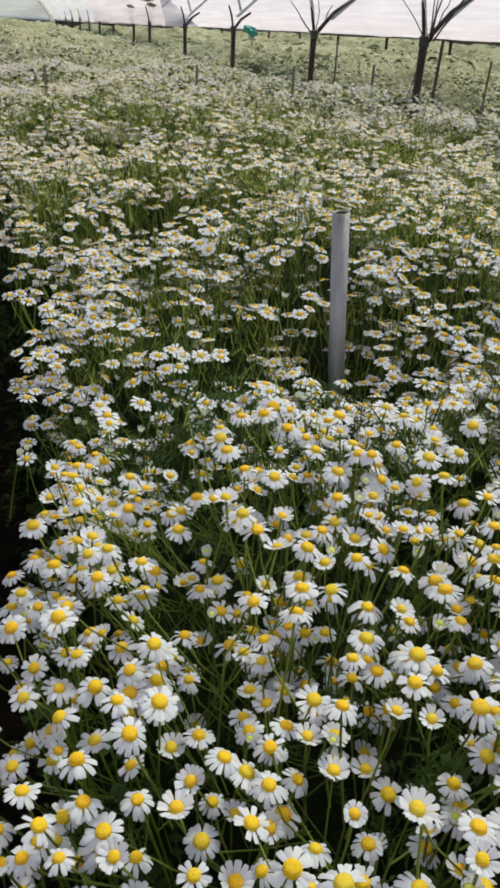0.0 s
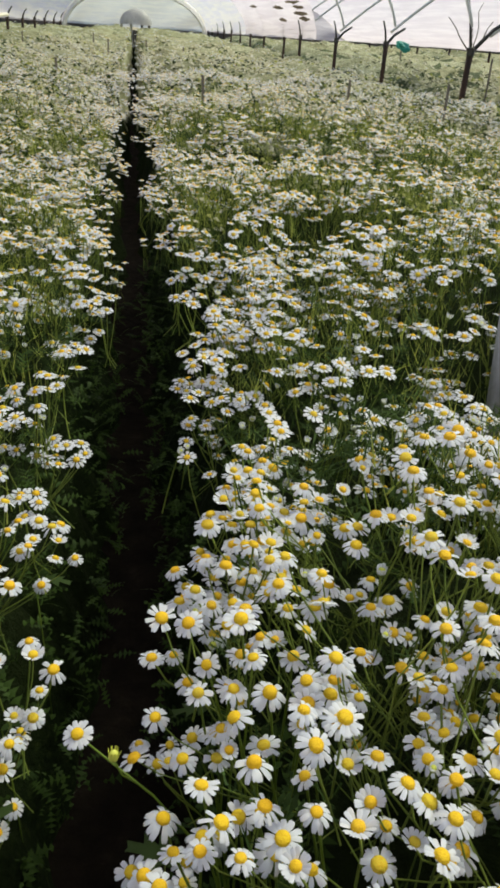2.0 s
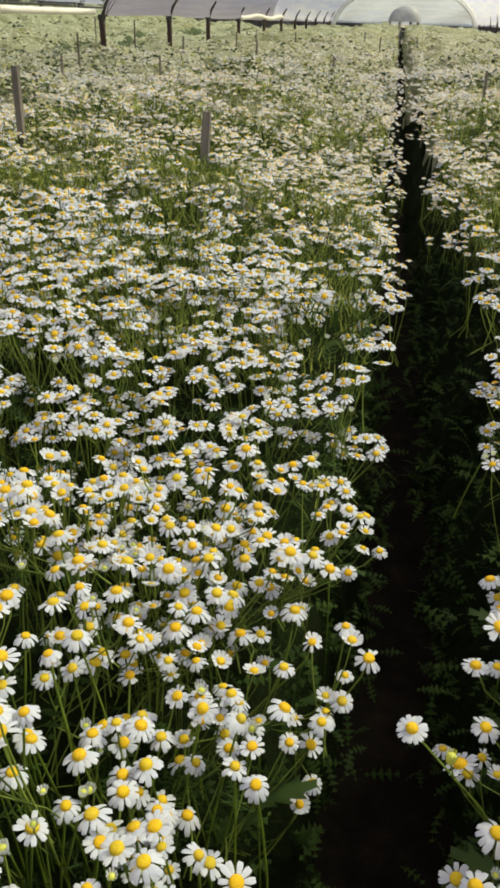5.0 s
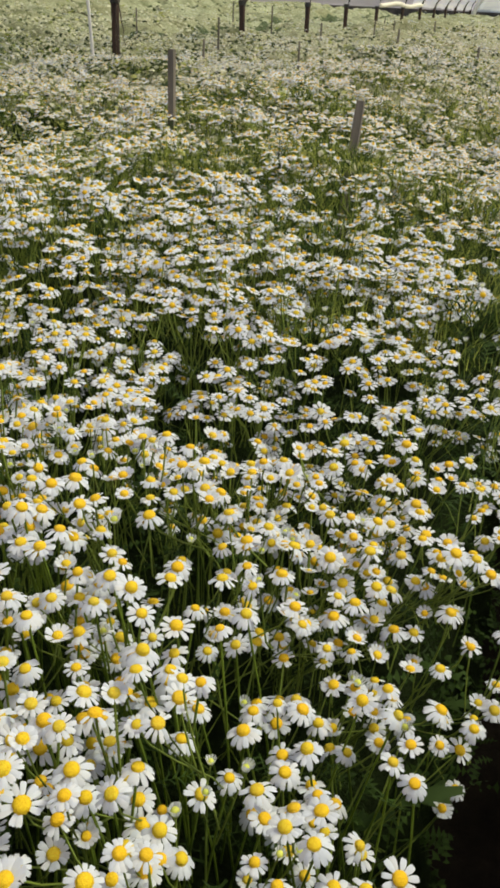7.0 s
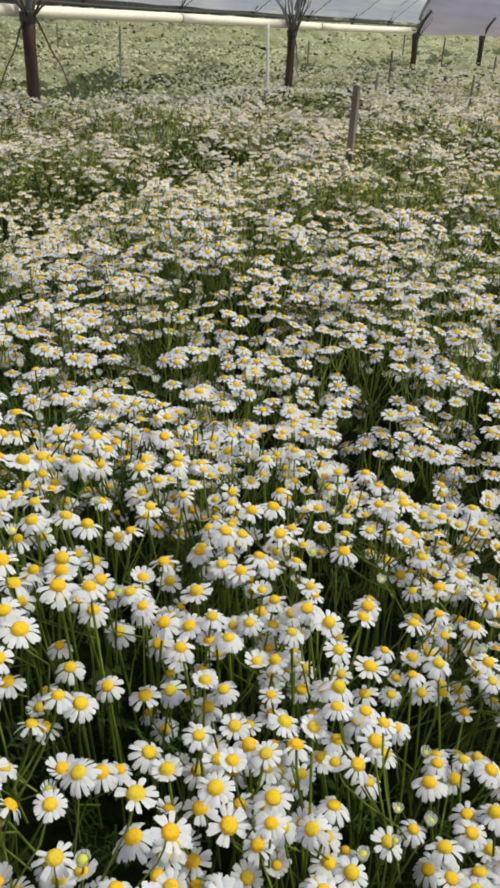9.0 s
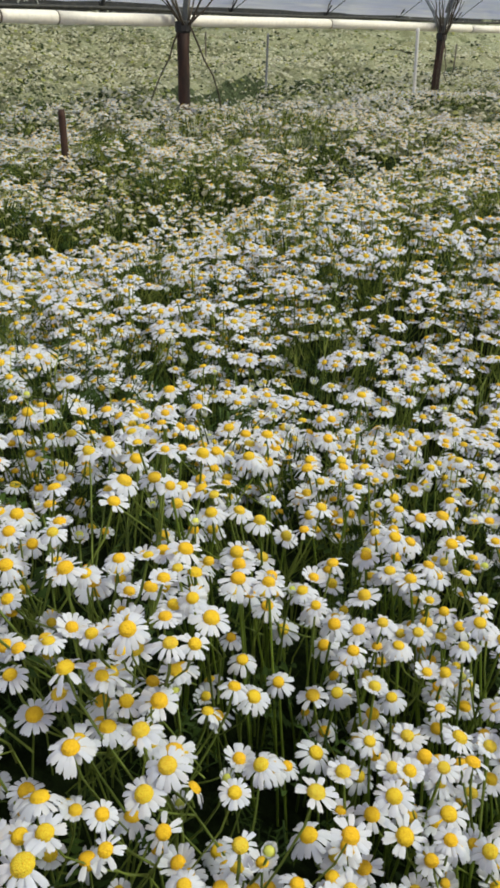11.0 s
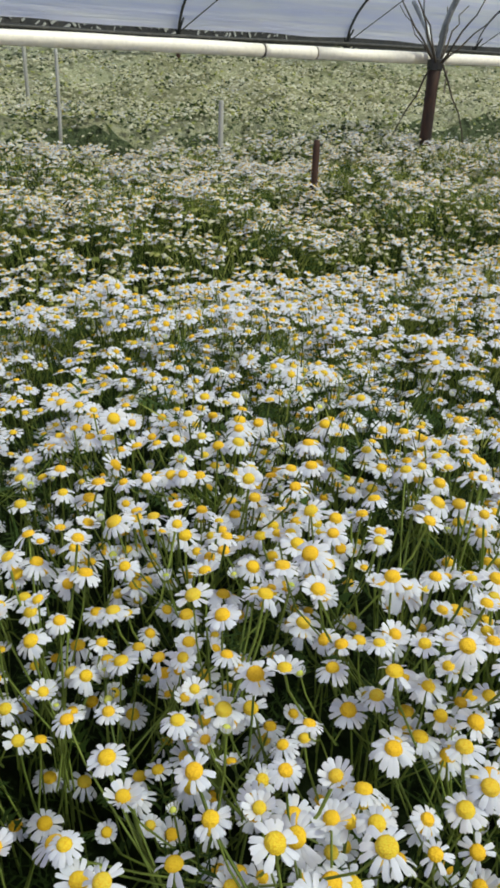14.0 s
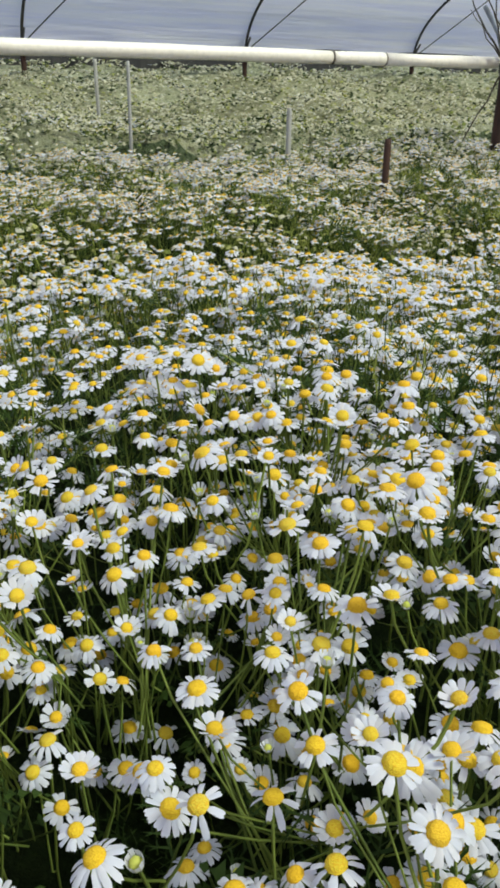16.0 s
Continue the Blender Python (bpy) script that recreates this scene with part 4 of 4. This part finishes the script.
    tf = stem_piece(1, 0, 1, 3, 4)[1]
    f = (tf[None] + (15 * np.arange(n))[:, None, None]).reshape(-1, 3)
    return v.reshape(-1, 3), f, np.full(len(f), 2)


def spaced(x, y, z, least):
    """Drops heads that would push into one set before; petals may overlap at different heights."""
    taken, ok = collections.defaultdict(list), np.zeros(len(x), bool)
    for i, (a, b, c) in enumerate(zip(x.tolist(), y.tolist(), z.tolist())):
        u, v = int(a // least), int(b // least)
        if all((a - p) ** 2 + (b - q) ** 2 > (least * least if abs(c - r) < 0.007 else 0.45 * least * least) or abs(c - r) > 0.022 for j in (-1, 0, 1) for k in (-1, 0, 1) for p, q, r in taken[(u + j, v + k)]):
            taken[(u, v)].append((a, b, c))
            ok[i] = True
    return ok


def clear_of_posts(x, y):
    return np.hypot(x - 0.478, y - 1.105) > 0.03


rnd = random.Random(3)
FULL = [flower_full(rnd) for _ in range(10)]
KITE = [flower_kite(rnd) for _ in range(8)]
MID = [flower_mid(rnd) for _ in range(8)]
SMALL = [flower_small(rnd) for _ in range(5)]
FAR = [flower_far(rnd) for _ in range(4)]
pieces, count = [], 0
single_flowers = None
for templates, r0, r1, dens, lean, grow, out in ((FULL, 0.12, 0.85, 1000, 0.15, 0.95, 0), (KITE, 0.85, 1.75, 730, 0.15, 0.97, 0), (MID, 1.75, 3.0, 410, 0.17, 1.0, 0), (SMALL, 3.0, 5.2, 250, 0.22, 1.0, 0), (FAR, 5.2, 7.5, 190, 0.4, 1.0, 0.3), (FAR, 7.5, 11.0, 60, 0.3, 0.9, 0.4), (FAR, 11.0, 46.0, 8, 0.35, 0.95, 0.9)):
    x, y, h, d = sow(r0, r1, dens, out)
    pos, outward, fork = sprays(x, y, h, 6.5, 0.036 if r1 < 7 else 0.06, 0.13 if r1 < 3 else 0.08 if r1 < 7 else 0.05)
    _, gap, open_furrow = canopy(pos[:, 0], pos[:, 1])
    ok = clear_of_posts(pos[:, 0], pos[:, 1]) & (~open_furrow | (pos[:, 1] < 0.7) | (gap > np.where(pos[:, 1] < 4, 0.03, 0.022)))
    if r0 < 1.5:
        ok &= spaced(*pos.T, 0.021 if r0 < 0.5 else 0.019)
    if r0 > 5:
        ok &= (np.abs(pos[:, 0] + 0.7) < 3.5) | (RNG.rand(len(pos)) < 0.4)
    pos, outward, fork = pos[ok], outward[:, ok], fork[ok]
    n = len(pos)
    rot = turns(n, np.where(RNG.rand(n) < 0.12, 0.4, lean), (0.04 + 0.16 * outward[0], -0.06 + 0.16 * outward[1]))
    x, y = pos[:, 0], pos[:, 1]
    r = np.hypot(x - HUB[0], y - HUB[1])
    size = grow * RNG.uniform(0.78, 1.14, n) * (1.0 if r0 < 10 else np.clip((r / r0) ** 0.4, 1, 1.8))
    if r0 < 0.5:
        # flowers of one stretch by the furrow become things of their own
        near = (x > -0.78) & (x < 0.05) & (y > 0.28) & (y < 0.5)
        near &= np.cumsum(near) <= 230
        single_flowers = (pos[near], rot[near], size[near])
        pos, rot, size, fork = pos[~near], rot[~near], size[~near], fork[~near]
    v, f, m = scatter(templates, pos, rot, size)
    pieces.append((v, f + count, m))
    count += len(v)
    if r1 < 4:
        some = RNG.rand(len(pos)) < (1.0 if r0 < 0.5 else 0.65 if r0 < 1.5 else 0.2)
        v, f, m = stalks(pos[some] - (0, 0, 0.001), fork[some], 0.00105)
        pieces.append((v, f + count, m))
        count += len(v)
# the same beds go on behind and beside
for templates, r0, r1, dens in ((SMALL, 0.3, 1.6, 1300), (FAR, 1.6, 7.5, 220)):
    n = int(math.pi * (r1 ** 2 - r0 ** 2) * dens)
    a, r = RNG.rand(n) * math.tau, np.sqrt(RNG.rand(n) * (r1 ** 2 - r0 ** 2) + r0 ** 2)
    x, y = HUB[0] + r * np.cos(a), HUB[1] + r * np.sin(a)
    h, d, main = canopy(x, y)
    green = field_noise(x, y, 0.55, 9) * 0.6 + field_noise(x, y, 0.2, 10) * 0.4
    ok = ~in_view(x, y) & (d > np.where(main, 0.06, 0.0)) & (y > -5.9) & (RNG.rand(n) < np.clip(1.9 - 2.0 * green, 0.1, 1)) & (np.hypot(x + 0.3, y + 0.08) > 0.34)
    x, y, h, d = x[ok], y[ok], h[ok], d[ok]
    v, f, m = scatter(templates, np.stack([x, y, heads(x, y, h, d)], 1), turns(len(x), 0.22), RNG.uniform(0.85, 1.15, len(x)))
    pieces.append((v, f + count, m))
    count += len(v)
blooms = mesh_of("chamomile_flowers", *(np.concatenate([p[i] for p in pieces]) for i in (0, 1)), [M_PETAL, M_DISC, M_STEM], np.concatenate([p[2] for p in pieces]))
tagged(blooms, "dense white chamomile flowers with yellow centres filling the beds", "chamomile flowers", kind="stuff")

# buds between the open flowers
x, y, h, d = sow(0.12, 1.6, 260)
v, f, m = scatter([bud_piece(rnd) for _ in range(4)], np.stack([x, y, h - 0.07 * RNG.rand(len(x))], 1), turns(len(x), 0.12), RNG.uniform(0.8, 1.3, len(x)))
tagged(mesh_of("chamomile_buds", v, f, [M_BUD, M_STEM, M_PETAL], m), "small yellow-green chamomile buds on thin stems", "flower buds", kind="stuff")

# feathery leaves and bare side stems
LEAVES = [feather_leaf(rnd) for _ in range(8)]
BROAD = [broad_leaf(rnd) for _ in range(6)]
LEAFLET = [small_leaf(rnd) for _ in range(6)]
BLADE = [(np.array(((-0.0011, 0, 0), (0.0011, 0, 0), (rnd.uniform(-0.02, 0.02), rnd.uniform(-0.01, 0.01), 0.05))), np.array(((0, 1, 2),)), np.zeros(1, int)) for _ in range(5)]
pieces, count = [], 0
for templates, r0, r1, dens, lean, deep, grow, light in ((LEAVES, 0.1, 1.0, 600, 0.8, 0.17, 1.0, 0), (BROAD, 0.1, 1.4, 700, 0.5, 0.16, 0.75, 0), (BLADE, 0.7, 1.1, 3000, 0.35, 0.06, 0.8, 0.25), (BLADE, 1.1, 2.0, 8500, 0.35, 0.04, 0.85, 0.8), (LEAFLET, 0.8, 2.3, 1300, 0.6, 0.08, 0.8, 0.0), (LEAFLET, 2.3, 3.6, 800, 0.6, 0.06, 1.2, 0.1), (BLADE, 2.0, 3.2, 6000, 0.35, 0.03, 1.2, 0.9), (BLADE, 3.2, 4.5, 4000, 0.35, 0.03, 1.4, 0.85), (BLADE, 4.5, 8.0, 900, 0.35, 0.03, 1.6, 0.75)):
    n = int(math.pi * (r1 ** 2 - r0 ** 2) * dens)
    a, r = RNG.rand(n) * math.tau, np.sqrt(RNG.rand(n) * (r1 ** 2 - r0 ** 2) + r0 ** 2)
    x, y = HUB[0] + r * np.cos(a), HUB[1] + r * np.sin(a)
    h, d, main = canopy(x, y)
    green = field_noise(x, y, 0.55, 9) * 0.6 + field_noise(x, y, 0.2, 10) * 0.4
    ok = in_view(x, y) & (d > np.where(main, 0.11, 0.0)) & clear_of_posts(x, y) & (RNG.rand(n) < (1.0 if templates is LEAVES or templates is BROAD else 0.35 + 0.9 * green))
    x, y, h, green = x[ok], y[ok], h[ok], green[ok]
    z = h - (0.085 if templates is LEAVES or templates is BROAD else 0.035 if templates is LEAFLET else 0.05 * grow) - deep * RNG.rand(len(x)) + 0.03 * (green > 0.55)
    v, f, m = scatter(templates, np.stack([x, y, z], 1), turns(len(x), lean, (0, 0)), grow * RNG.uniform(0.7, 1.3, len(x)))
    # more lit shoots to the east, none on the furrow banks or in dark clumps
    m = (RNG.rand(len(x)) < light * np.where(x < -0.4, 0.55, 1) * np.clip((d[ok] - 0.12) / 0.1, 0, 1) * (clump_shade(x, y) < 0.35)).astype(int) if templates is BLADE else np.repeat(RNG.rand(len(x)) < light, len(f) // len(x)).astype(int)
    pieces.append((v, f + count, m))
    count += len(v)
tagged(mesh_of("chamomile_leaves", *(np.concatenate([p[i] for p in pieces]) for i in (0, 1)), [M_LEAF_SHADE, M_LIT_SHOOTS], np.concatenate([p[2] for p in pieces]), smooth=False), "fine feathery green chamomile leaves and stems under the flowers", "foliage", kind="stuff")


# bushy tufts that make up the farther beds
def tuft(rnd, n):
    """A flat cluster of heads run together: a fan that droops at its uneven rim."""
    v = [(0, 0, 0.007)]
    for k in range(n):
        r, q = 0.03 * rnd.uniform(0.6, 1.25), (k + rnd.uniform(-0.3, 0.3)) * math.tau / n
        v.append((r * math.cos(q), r * math.sin(q), -0.012 * rnd.uniform(-0.3, 1.6)))
    return np.array(v), np.array([(0, 1 + k, 1 + (k + 1) % n) for k in range(n)]), np.zeros(n, int)


TUFTS = {n: [tuft(rnd, n) for _ in range(12)] for n in (4, 6)}
pieces, count = [], 0
for r0, r1, dens, grow, hollows, rim in ((1.9, 3.4, 1100, 0.32, 0, 4), (3.4, 5.0, 650, 0.5, 0, 4), (5.0, 7.5, 640, 0.62, 0, 6), (7.5, 10.0, 640, 0.72, 0, 4), (10.0, 13.5, 300, 0.95, 0, 4), (13.5, 18.0, 90, 1.2, 0, 4), (18.0, 36.0, 18, 1.7, 0, 4), (3.4, 8.0, 400, 0.6, 1, 4)):
    n = int(math.pi * (r1 ** 2 - r0 ** 2) * dens)
    a, r = RNG.rand(n) * math.tau, np.sqrt(RNG.rand(n) * (r1 ** 2 - r0 ** 2) + r0 ** 2)
    x, y = HUB[0] + r * np.cos(a), HUB[1] + r * np.sin(a)
    ok = in_view(x, y) & (y < 37) & (np.abs(x + 2) < 15) & ((np.abs(x + 0.7) > 3.0) | (r0 < 2) | (RNG.rand(n) < 0.8 - hollows))
    x, y = x[ok], y[ok]
    h, d, main = canopy(x, y)
    dark = (clump_shade(x, y) + 0.08 * RNG.rand(len(x)) > 0.48) | (field_noise(x, y, 0.45, 17) < 0.1)
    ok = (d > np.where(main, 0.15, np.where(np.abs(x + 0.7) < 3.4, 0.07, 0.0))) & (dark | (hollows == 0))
    x, y, h, dark = x[ok], y[ok], h[ok], dark[ok]
    v, f, m = scatter(TUFTS[rim], np.stack([x, y, h - 0.03 * grow - (0.055 if r0 < 3 else 0.04) * RNG.rand(len(x))], 1), turns(len(x), 0.3), grow * RNG.uniform(0.7, 1.3, len(x)))
    lit_tuft = (np.abs(x + 0.7) < 3.4) & (RNG.rand(len(x)) < 0.45)
    pieces.append((v, f + count, np.repeat(np.where(lit_tuft, 2, dark), rim)))
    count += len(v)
tagged(mesh_of("flower_tufts", *(np.concatenate([p[i] for p in pieces]) for i in (0, 1)), [M_TUFT, M_TUFT_D, M_TUFT_G], np.concatenate([p[2] for p in pieces]), smooth=False), "bushy tufts of chamomile in flower on the farther beds, haze and shade in their colours", "foliage", kind="stuff")

# leaves hanging into the open furrow from its banks, in the shade-dark leaf colour
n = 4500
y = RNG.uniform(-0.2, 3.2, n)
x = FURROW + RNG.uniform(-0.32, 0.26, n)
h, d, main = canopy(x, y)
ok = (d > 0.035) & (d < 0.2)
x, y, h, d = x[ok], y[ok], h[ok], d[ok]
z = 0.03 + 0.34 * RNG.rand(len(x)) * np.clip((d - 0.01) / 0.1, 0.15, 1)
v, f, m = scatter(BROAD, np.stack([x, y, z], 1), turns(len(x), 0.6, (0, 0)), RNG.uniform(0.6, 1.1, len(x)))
tagged(mesh_of("bank_leaves", v, f, [M_LEAF_SHADE], m, smooth=False), "dark green leaves over the banks of the open furrow, darkened further for shade", "foliage", kind="stuff")

# the thick undergrowth of each bed
def undergrowth(x0, x1, y0, y1, sx, sy, deep):
    nx, ny = int((x1 - x0) / sx) + 1, int((y1 - y0) / sy) + 1
    x, y = np.meshgrid(np.linspace(x0, x1, nx), np.linspace(y0, y1, ny), indexing="ij")
    h, d, main = canopy(x, y)
    z = h - deep - 0.16 * np.clip((x + 5.4) / 1.2, 0, 1) * (x1 < -4) * np.clip((5.6 - y) / 1.0, 0, 1) - 0.09 * field_noise(x, y, 0.16, 12) - 0.15 * np.clip((6 - y) / 1.5, 0, 1) * (y0 == 4.5)
    bank = terrain(x, y) + (d - 0.06) / 0.12 * 0.3 + 0.1 * (field_noise(x, y, 0.06, 16) - 0.5)
    z = np.where(main & (d < 0.18), np.minimum(z, np.maximum(bank, terrain(x, y) - 0.05)), z)
    return np.stack([x, y, z], -1).reshape(-1, 3), grid_faces(nx, ny)


pieces, count = [], 0
for args in ((-24, -8.2, -6, 37.8, 0.2, 0.2, 0.06), (-8.5, -4.1, -6, 14.2, 0.08, 0.08, 0.07), (-8.5, -4.1, 14, 37.8, 0.14, 0.14, 0.03), (3.6, 8, 2, 14.2, 0.1, 0.1, 0.07), (7.7, 18, 2, 14.2, 0.2, 0.2, 0.025), (3.6, 18, 14, 37.8, 0.2, 0.2, 0.022), (3.6, 18, -6, 2.2, 0.2, 0.2, 0.022), (-4.2, -0.7, 10.0, 37.8, 0.1, 0.12, 0.02), (-0.7, 0.5, 10.0, 37.8, 0.03, 0.12, 0.02), (0.5, 3.8, 10.0, 37.8, 0.1, 0.12, 0.02), (-4.2, -0.7, 4.5, 10.0, 0.08, 0.08, 0.05), (-0.7, 0.5, 4.5, 10.0, 0.03, 0.08, 0.05), (0.5, 3.8, 4.5, 10.0, 0.08, 0.08, 0.05)):
    v, f = undergrowth(*args)
    pieces.append((v, f + count))
    count += len(v)
far_v, far_f = (np.concatenate([p[i] for p in pieces]) for i in (0, 1))
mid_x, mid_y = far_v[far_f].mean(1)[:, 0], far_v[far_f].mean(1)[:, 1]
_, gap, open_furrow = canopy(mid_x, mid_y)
far_mat = np.where(open_furrow & (gap < np.where(mid_y > 8, 0.09, 0.17)), 1, 2 * ((np.abs(mid_x + 0.7) > 3.3) & (clump_shade(mid_x, mid_y) > 0.5)))      # flowerless banks of the open furrow take the shade-dark undergrowth
tagged(mesh_of("far_flower_bed", far_v, far_f, [M_FARBED, M_BED_SHADE, M_CLUMP], far_mat), "pale chamomile beds in full flower reaching the tunnel ends", "flower bed", kind="stuff")
pieces, count = [], 0
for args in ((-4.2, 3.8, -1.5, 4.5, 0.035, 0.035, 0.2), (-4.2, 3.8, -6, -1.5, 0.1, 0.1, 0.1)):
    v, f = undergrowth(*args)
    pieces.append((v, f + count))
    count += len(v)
tagged(mesh_of("bed_undergrowth", *(np.concatenate([p[i] for p in pieces]) for i in (0, 1)), [M_BED_SHADE]), "dark green undergrowth of the chamomile beds, darkened further for the shade there", "foliage", kind="stuff")

# ---- single flowers by the open furrow ----
def mesh_from(name, v, f, mat, smooth=True):
    me = bpy.data.meshes.new(name)
    me.from_pydata([tuple(p) for p in v], [], [tuple(int(i) for i in q) for q in f])
    me.polygons.foreach_set("use_smooth", np.full(len(me.polygons), smooth, bool))
    me.materials.append(mat)
    return me


PETALS = []
for droop, cup, wide in ((0.1, 0.1, 1.0), (0.3, 0.1, 0.92), (0.55, 0.05, 1.05), (0.8, 0.0, 1.0)):
    p = petal_points(0.0098, 0.0049 * wide, droop, cup, (0.0, 0.25, 0.55, 0.82, 0.94, 1.0), (0.38, 0.72, 0.98, 0.95, 0.74, 0.42), 3)
    PETALS.append(mesh_from("petal", p, grid_faces(6, 3), M_PETAL1))
DISCS = [mesh_from("disc", *dome(0.0055, hh, 14, 5), M_DISC1) for hh in (0.0038, 0.0048, 0.006)]
STEMS = []
for bend in (-0.05, 0.03, 0.07):
    sv, sf = stem_piece(1.0, 0.0, 0.0011, 5, 6)
    sv = sv + np.stack([bend * np.sin(-sv[:, 2] * 2.2) * 0.5, 0.6 * bend * np.sin(-sv[:, 2] * 3.0) * 0.4, np.zeros(len(sv))], 1)
    STEMS.append(mesh_from("stem", sv, sf, M_STEM1))
for (px, py, pz), rot, size in zip(*single_flowers):
    flower = thing("chamomile_flower", pose(px, py, 0), "white chamomile flower with a yellow domed centre on a thin stem", "flower", "flowers by the furrow")
    head = Matrix(rot.tolist()).to_4x4()
    head.translation = (0, 0, pz)
    head = head @ Matrix.Scale(size, 4)
    stem = new("stem", rnd.choice(STEMS))
    back = math.copysign(0.13, px - FURROW) * max(0.0, 1 - abs(px - FURROW) / 0.3)
    stem.parent, stem.matrix_basis = flower, Matrix(((1, 0, -back, 0), (0, 1, -0.02, 0), (0, 0, pz, pz), (0, 0, 0, 1)))
    disc = new("disc", rnd.choice(DISCS))
    disc.parent, disc.matrix_basis = flower, head
    n, kind = rnd.randint(11, 13), rnd.randint(0, 3)
    for k in range(n):
        petal = new("petal", PETALS[min(3, max(0, kind + rnd.choice((-1, 0, 0, 1))))])
        petal.parent = flower
        petal.matrix_basis = head @ pose(0, 0, 0.0004 * (k % 2), rnd.uniform(-8, 8), rnd.uniform(-6, 6), (k + rnd.uniform(-0.2, 0.2)) * 360 / n) @ Matrix.Scale(rnd.uniform(0.9, 1.07), 4)

# one flower that leans out over the furrow with a bud on a side shoot
lone = thing("chamomile_flower", pose(0, 0, 0), "white chamomile flower leaning out over the furrow beside a green bud", "flower", "flowers by the furrow")
part("stem", tube([(0.03, 0.40, 0), (0.01, 0.405, 0.25), (-0.03, 0.42, 0.40), (-0.075, 0.44, 0.455), (-0.132, 0.459, 0.505)], [0.0016, 0.0015, 0.0013, 0.0011, 0.0009], 6), M_STEM1, lone, smooth=True)
part("side_shoot", tube([(-0.085, 0.444, 0.463), (-0.1, 0.438, 0.485), (-0.106, 0.435, 0.507)], 0.0008, 5), M_STEM1, lone, smooth=True)
bud = part("bud", tube([(0, 0, -0.0045), (0, 0, -0.003), (0, 0, 0), (0, 0, 0.0025), (0, 0, 0.0042)], [0.0011, 0.0026, 0.0034, 0.0026, 0.0008], 10), M_BUD, lone, "round yellow-green bud", smooth=True, m=pose(-0.106, 0.435, 0.511, -8, 6, 0) @ Matrix.Scale(1.25, 4))
FRINGE = mesh_from("petal", np.array(((0.003, -0.0009, -0.0005), (0.003, 0.0009, -0.0005), (0.0042, 0.0004, 0.0045), (0.0042, -0.0004, 0.0045))), np.array(((0, 1, 2), (0, 2, 3))), M_BUD)
for k in range(9):
    petal = new("petal", FRINGE)
    petal.parent, petal.matrix_basis = bud, pose(0, 0, 0, 0, rnd.uniform(-12, 12), k * 40 + rnd.uniform(-9, 9))
lone_head = pose(-0.135, 0.46, 0.509, 12, -14, 0) @ Matrix.Scale(0.95, 4)
disc = new("disc", DISCS[1])
disc.parent, disc.matrix_basis = lone, lone_head
for k in range(14):
    petal = new("petal", PETALS[k % 2])
    petal.parent = lone
    petal.matrix_basis = lone_head @ pose(0, 0, 0.0004 * (k % 2), rnd.uniform(-8, 8), rnd.uniform(-4, 4), (k + rnd.uniform(-0.15, 0.15)) * 360 / 14)


# broad cut leaves low at the edges of the furrow
def lobed_leaf(x, y, z, turn, size, seed):
    r2 = random.Random(seed)
    ob = thing("lobed_leaf", pose(x, y, 0), "dark green deeply lobed leaf low at the edge of the furrow", "leaf", "lobed leaves by the furrow")
    part("stalk", tube([(0.01, 0, 0), (0.006, 0, z * 0.6), (0, 0, z)], 0.0011, 5), M_STEM1, ob, smooth=True)
    bm = bmesh.new()
    spine, left, right = [], [], []
    for i in range(9):
        s = i / 8
        w = size * (0.05 + 0.30 * (1 - abs(2 * s - 0.9)) * (1.0 if i % 2 else 0.25)) * r2.uniform(0.85, 1.1) if 0 < i < 8 else 0.004
        zz = 0.18 * size * math.sin(2.2 * s) - 0.12 * size * s
        spine.append(bm.verts.new((s * size, 0, zz)))
        fwd = 0.16 * size if i % 2 else 0
        left.append(bm.verts.new((s * size + fwd, w, zz + 0.03 * size * r2.uniform(-1, 1))))
        right.append(bm.verts.new((s * size + fwd, -w, zz + 0.03 * size * r2.uniform(-1, 1))))
    for a, b in zip(range(8), range(1, 9)):
        bm.faces.new((spine[a], spine[b], left[b], left[a]))
        bm.faces.new((spine[a], right[a], right[b], spine[b]))
    bmesh.ops.solidify(bm, geom=list(bm.faces), thickness=0.0004)
    part("blade", bm, M_LEAF1, ob, smooth=True, m=pose(0, 0, z, r2.uniform(-12, 12), r2.uniform(-15, 5), turn))


for k, (x, y, z, turn, size) in enumerate(((-0.05, 0.40, 0.425, 165, 0.048), (-0.26, 0.5, 0.33, 20, 0.06), (-0.3, 0.42, 0.3, -10, 0.055), (-0.27, 0.56, 0.36, 50, 0.05), (-0.31, 0.49, 0.27, 35, 0.06), (-0.24, 0.66, 0.3, 10, 0.05), (0.0, 0.62, 0.36, 190, 0.05), (0.01, 0.8, 0.34, 170, 0.05), (-0.22, 0.85, 0.36, -20, 0.05))):
    lobed_leaf(x, y, z, turn, size, k)
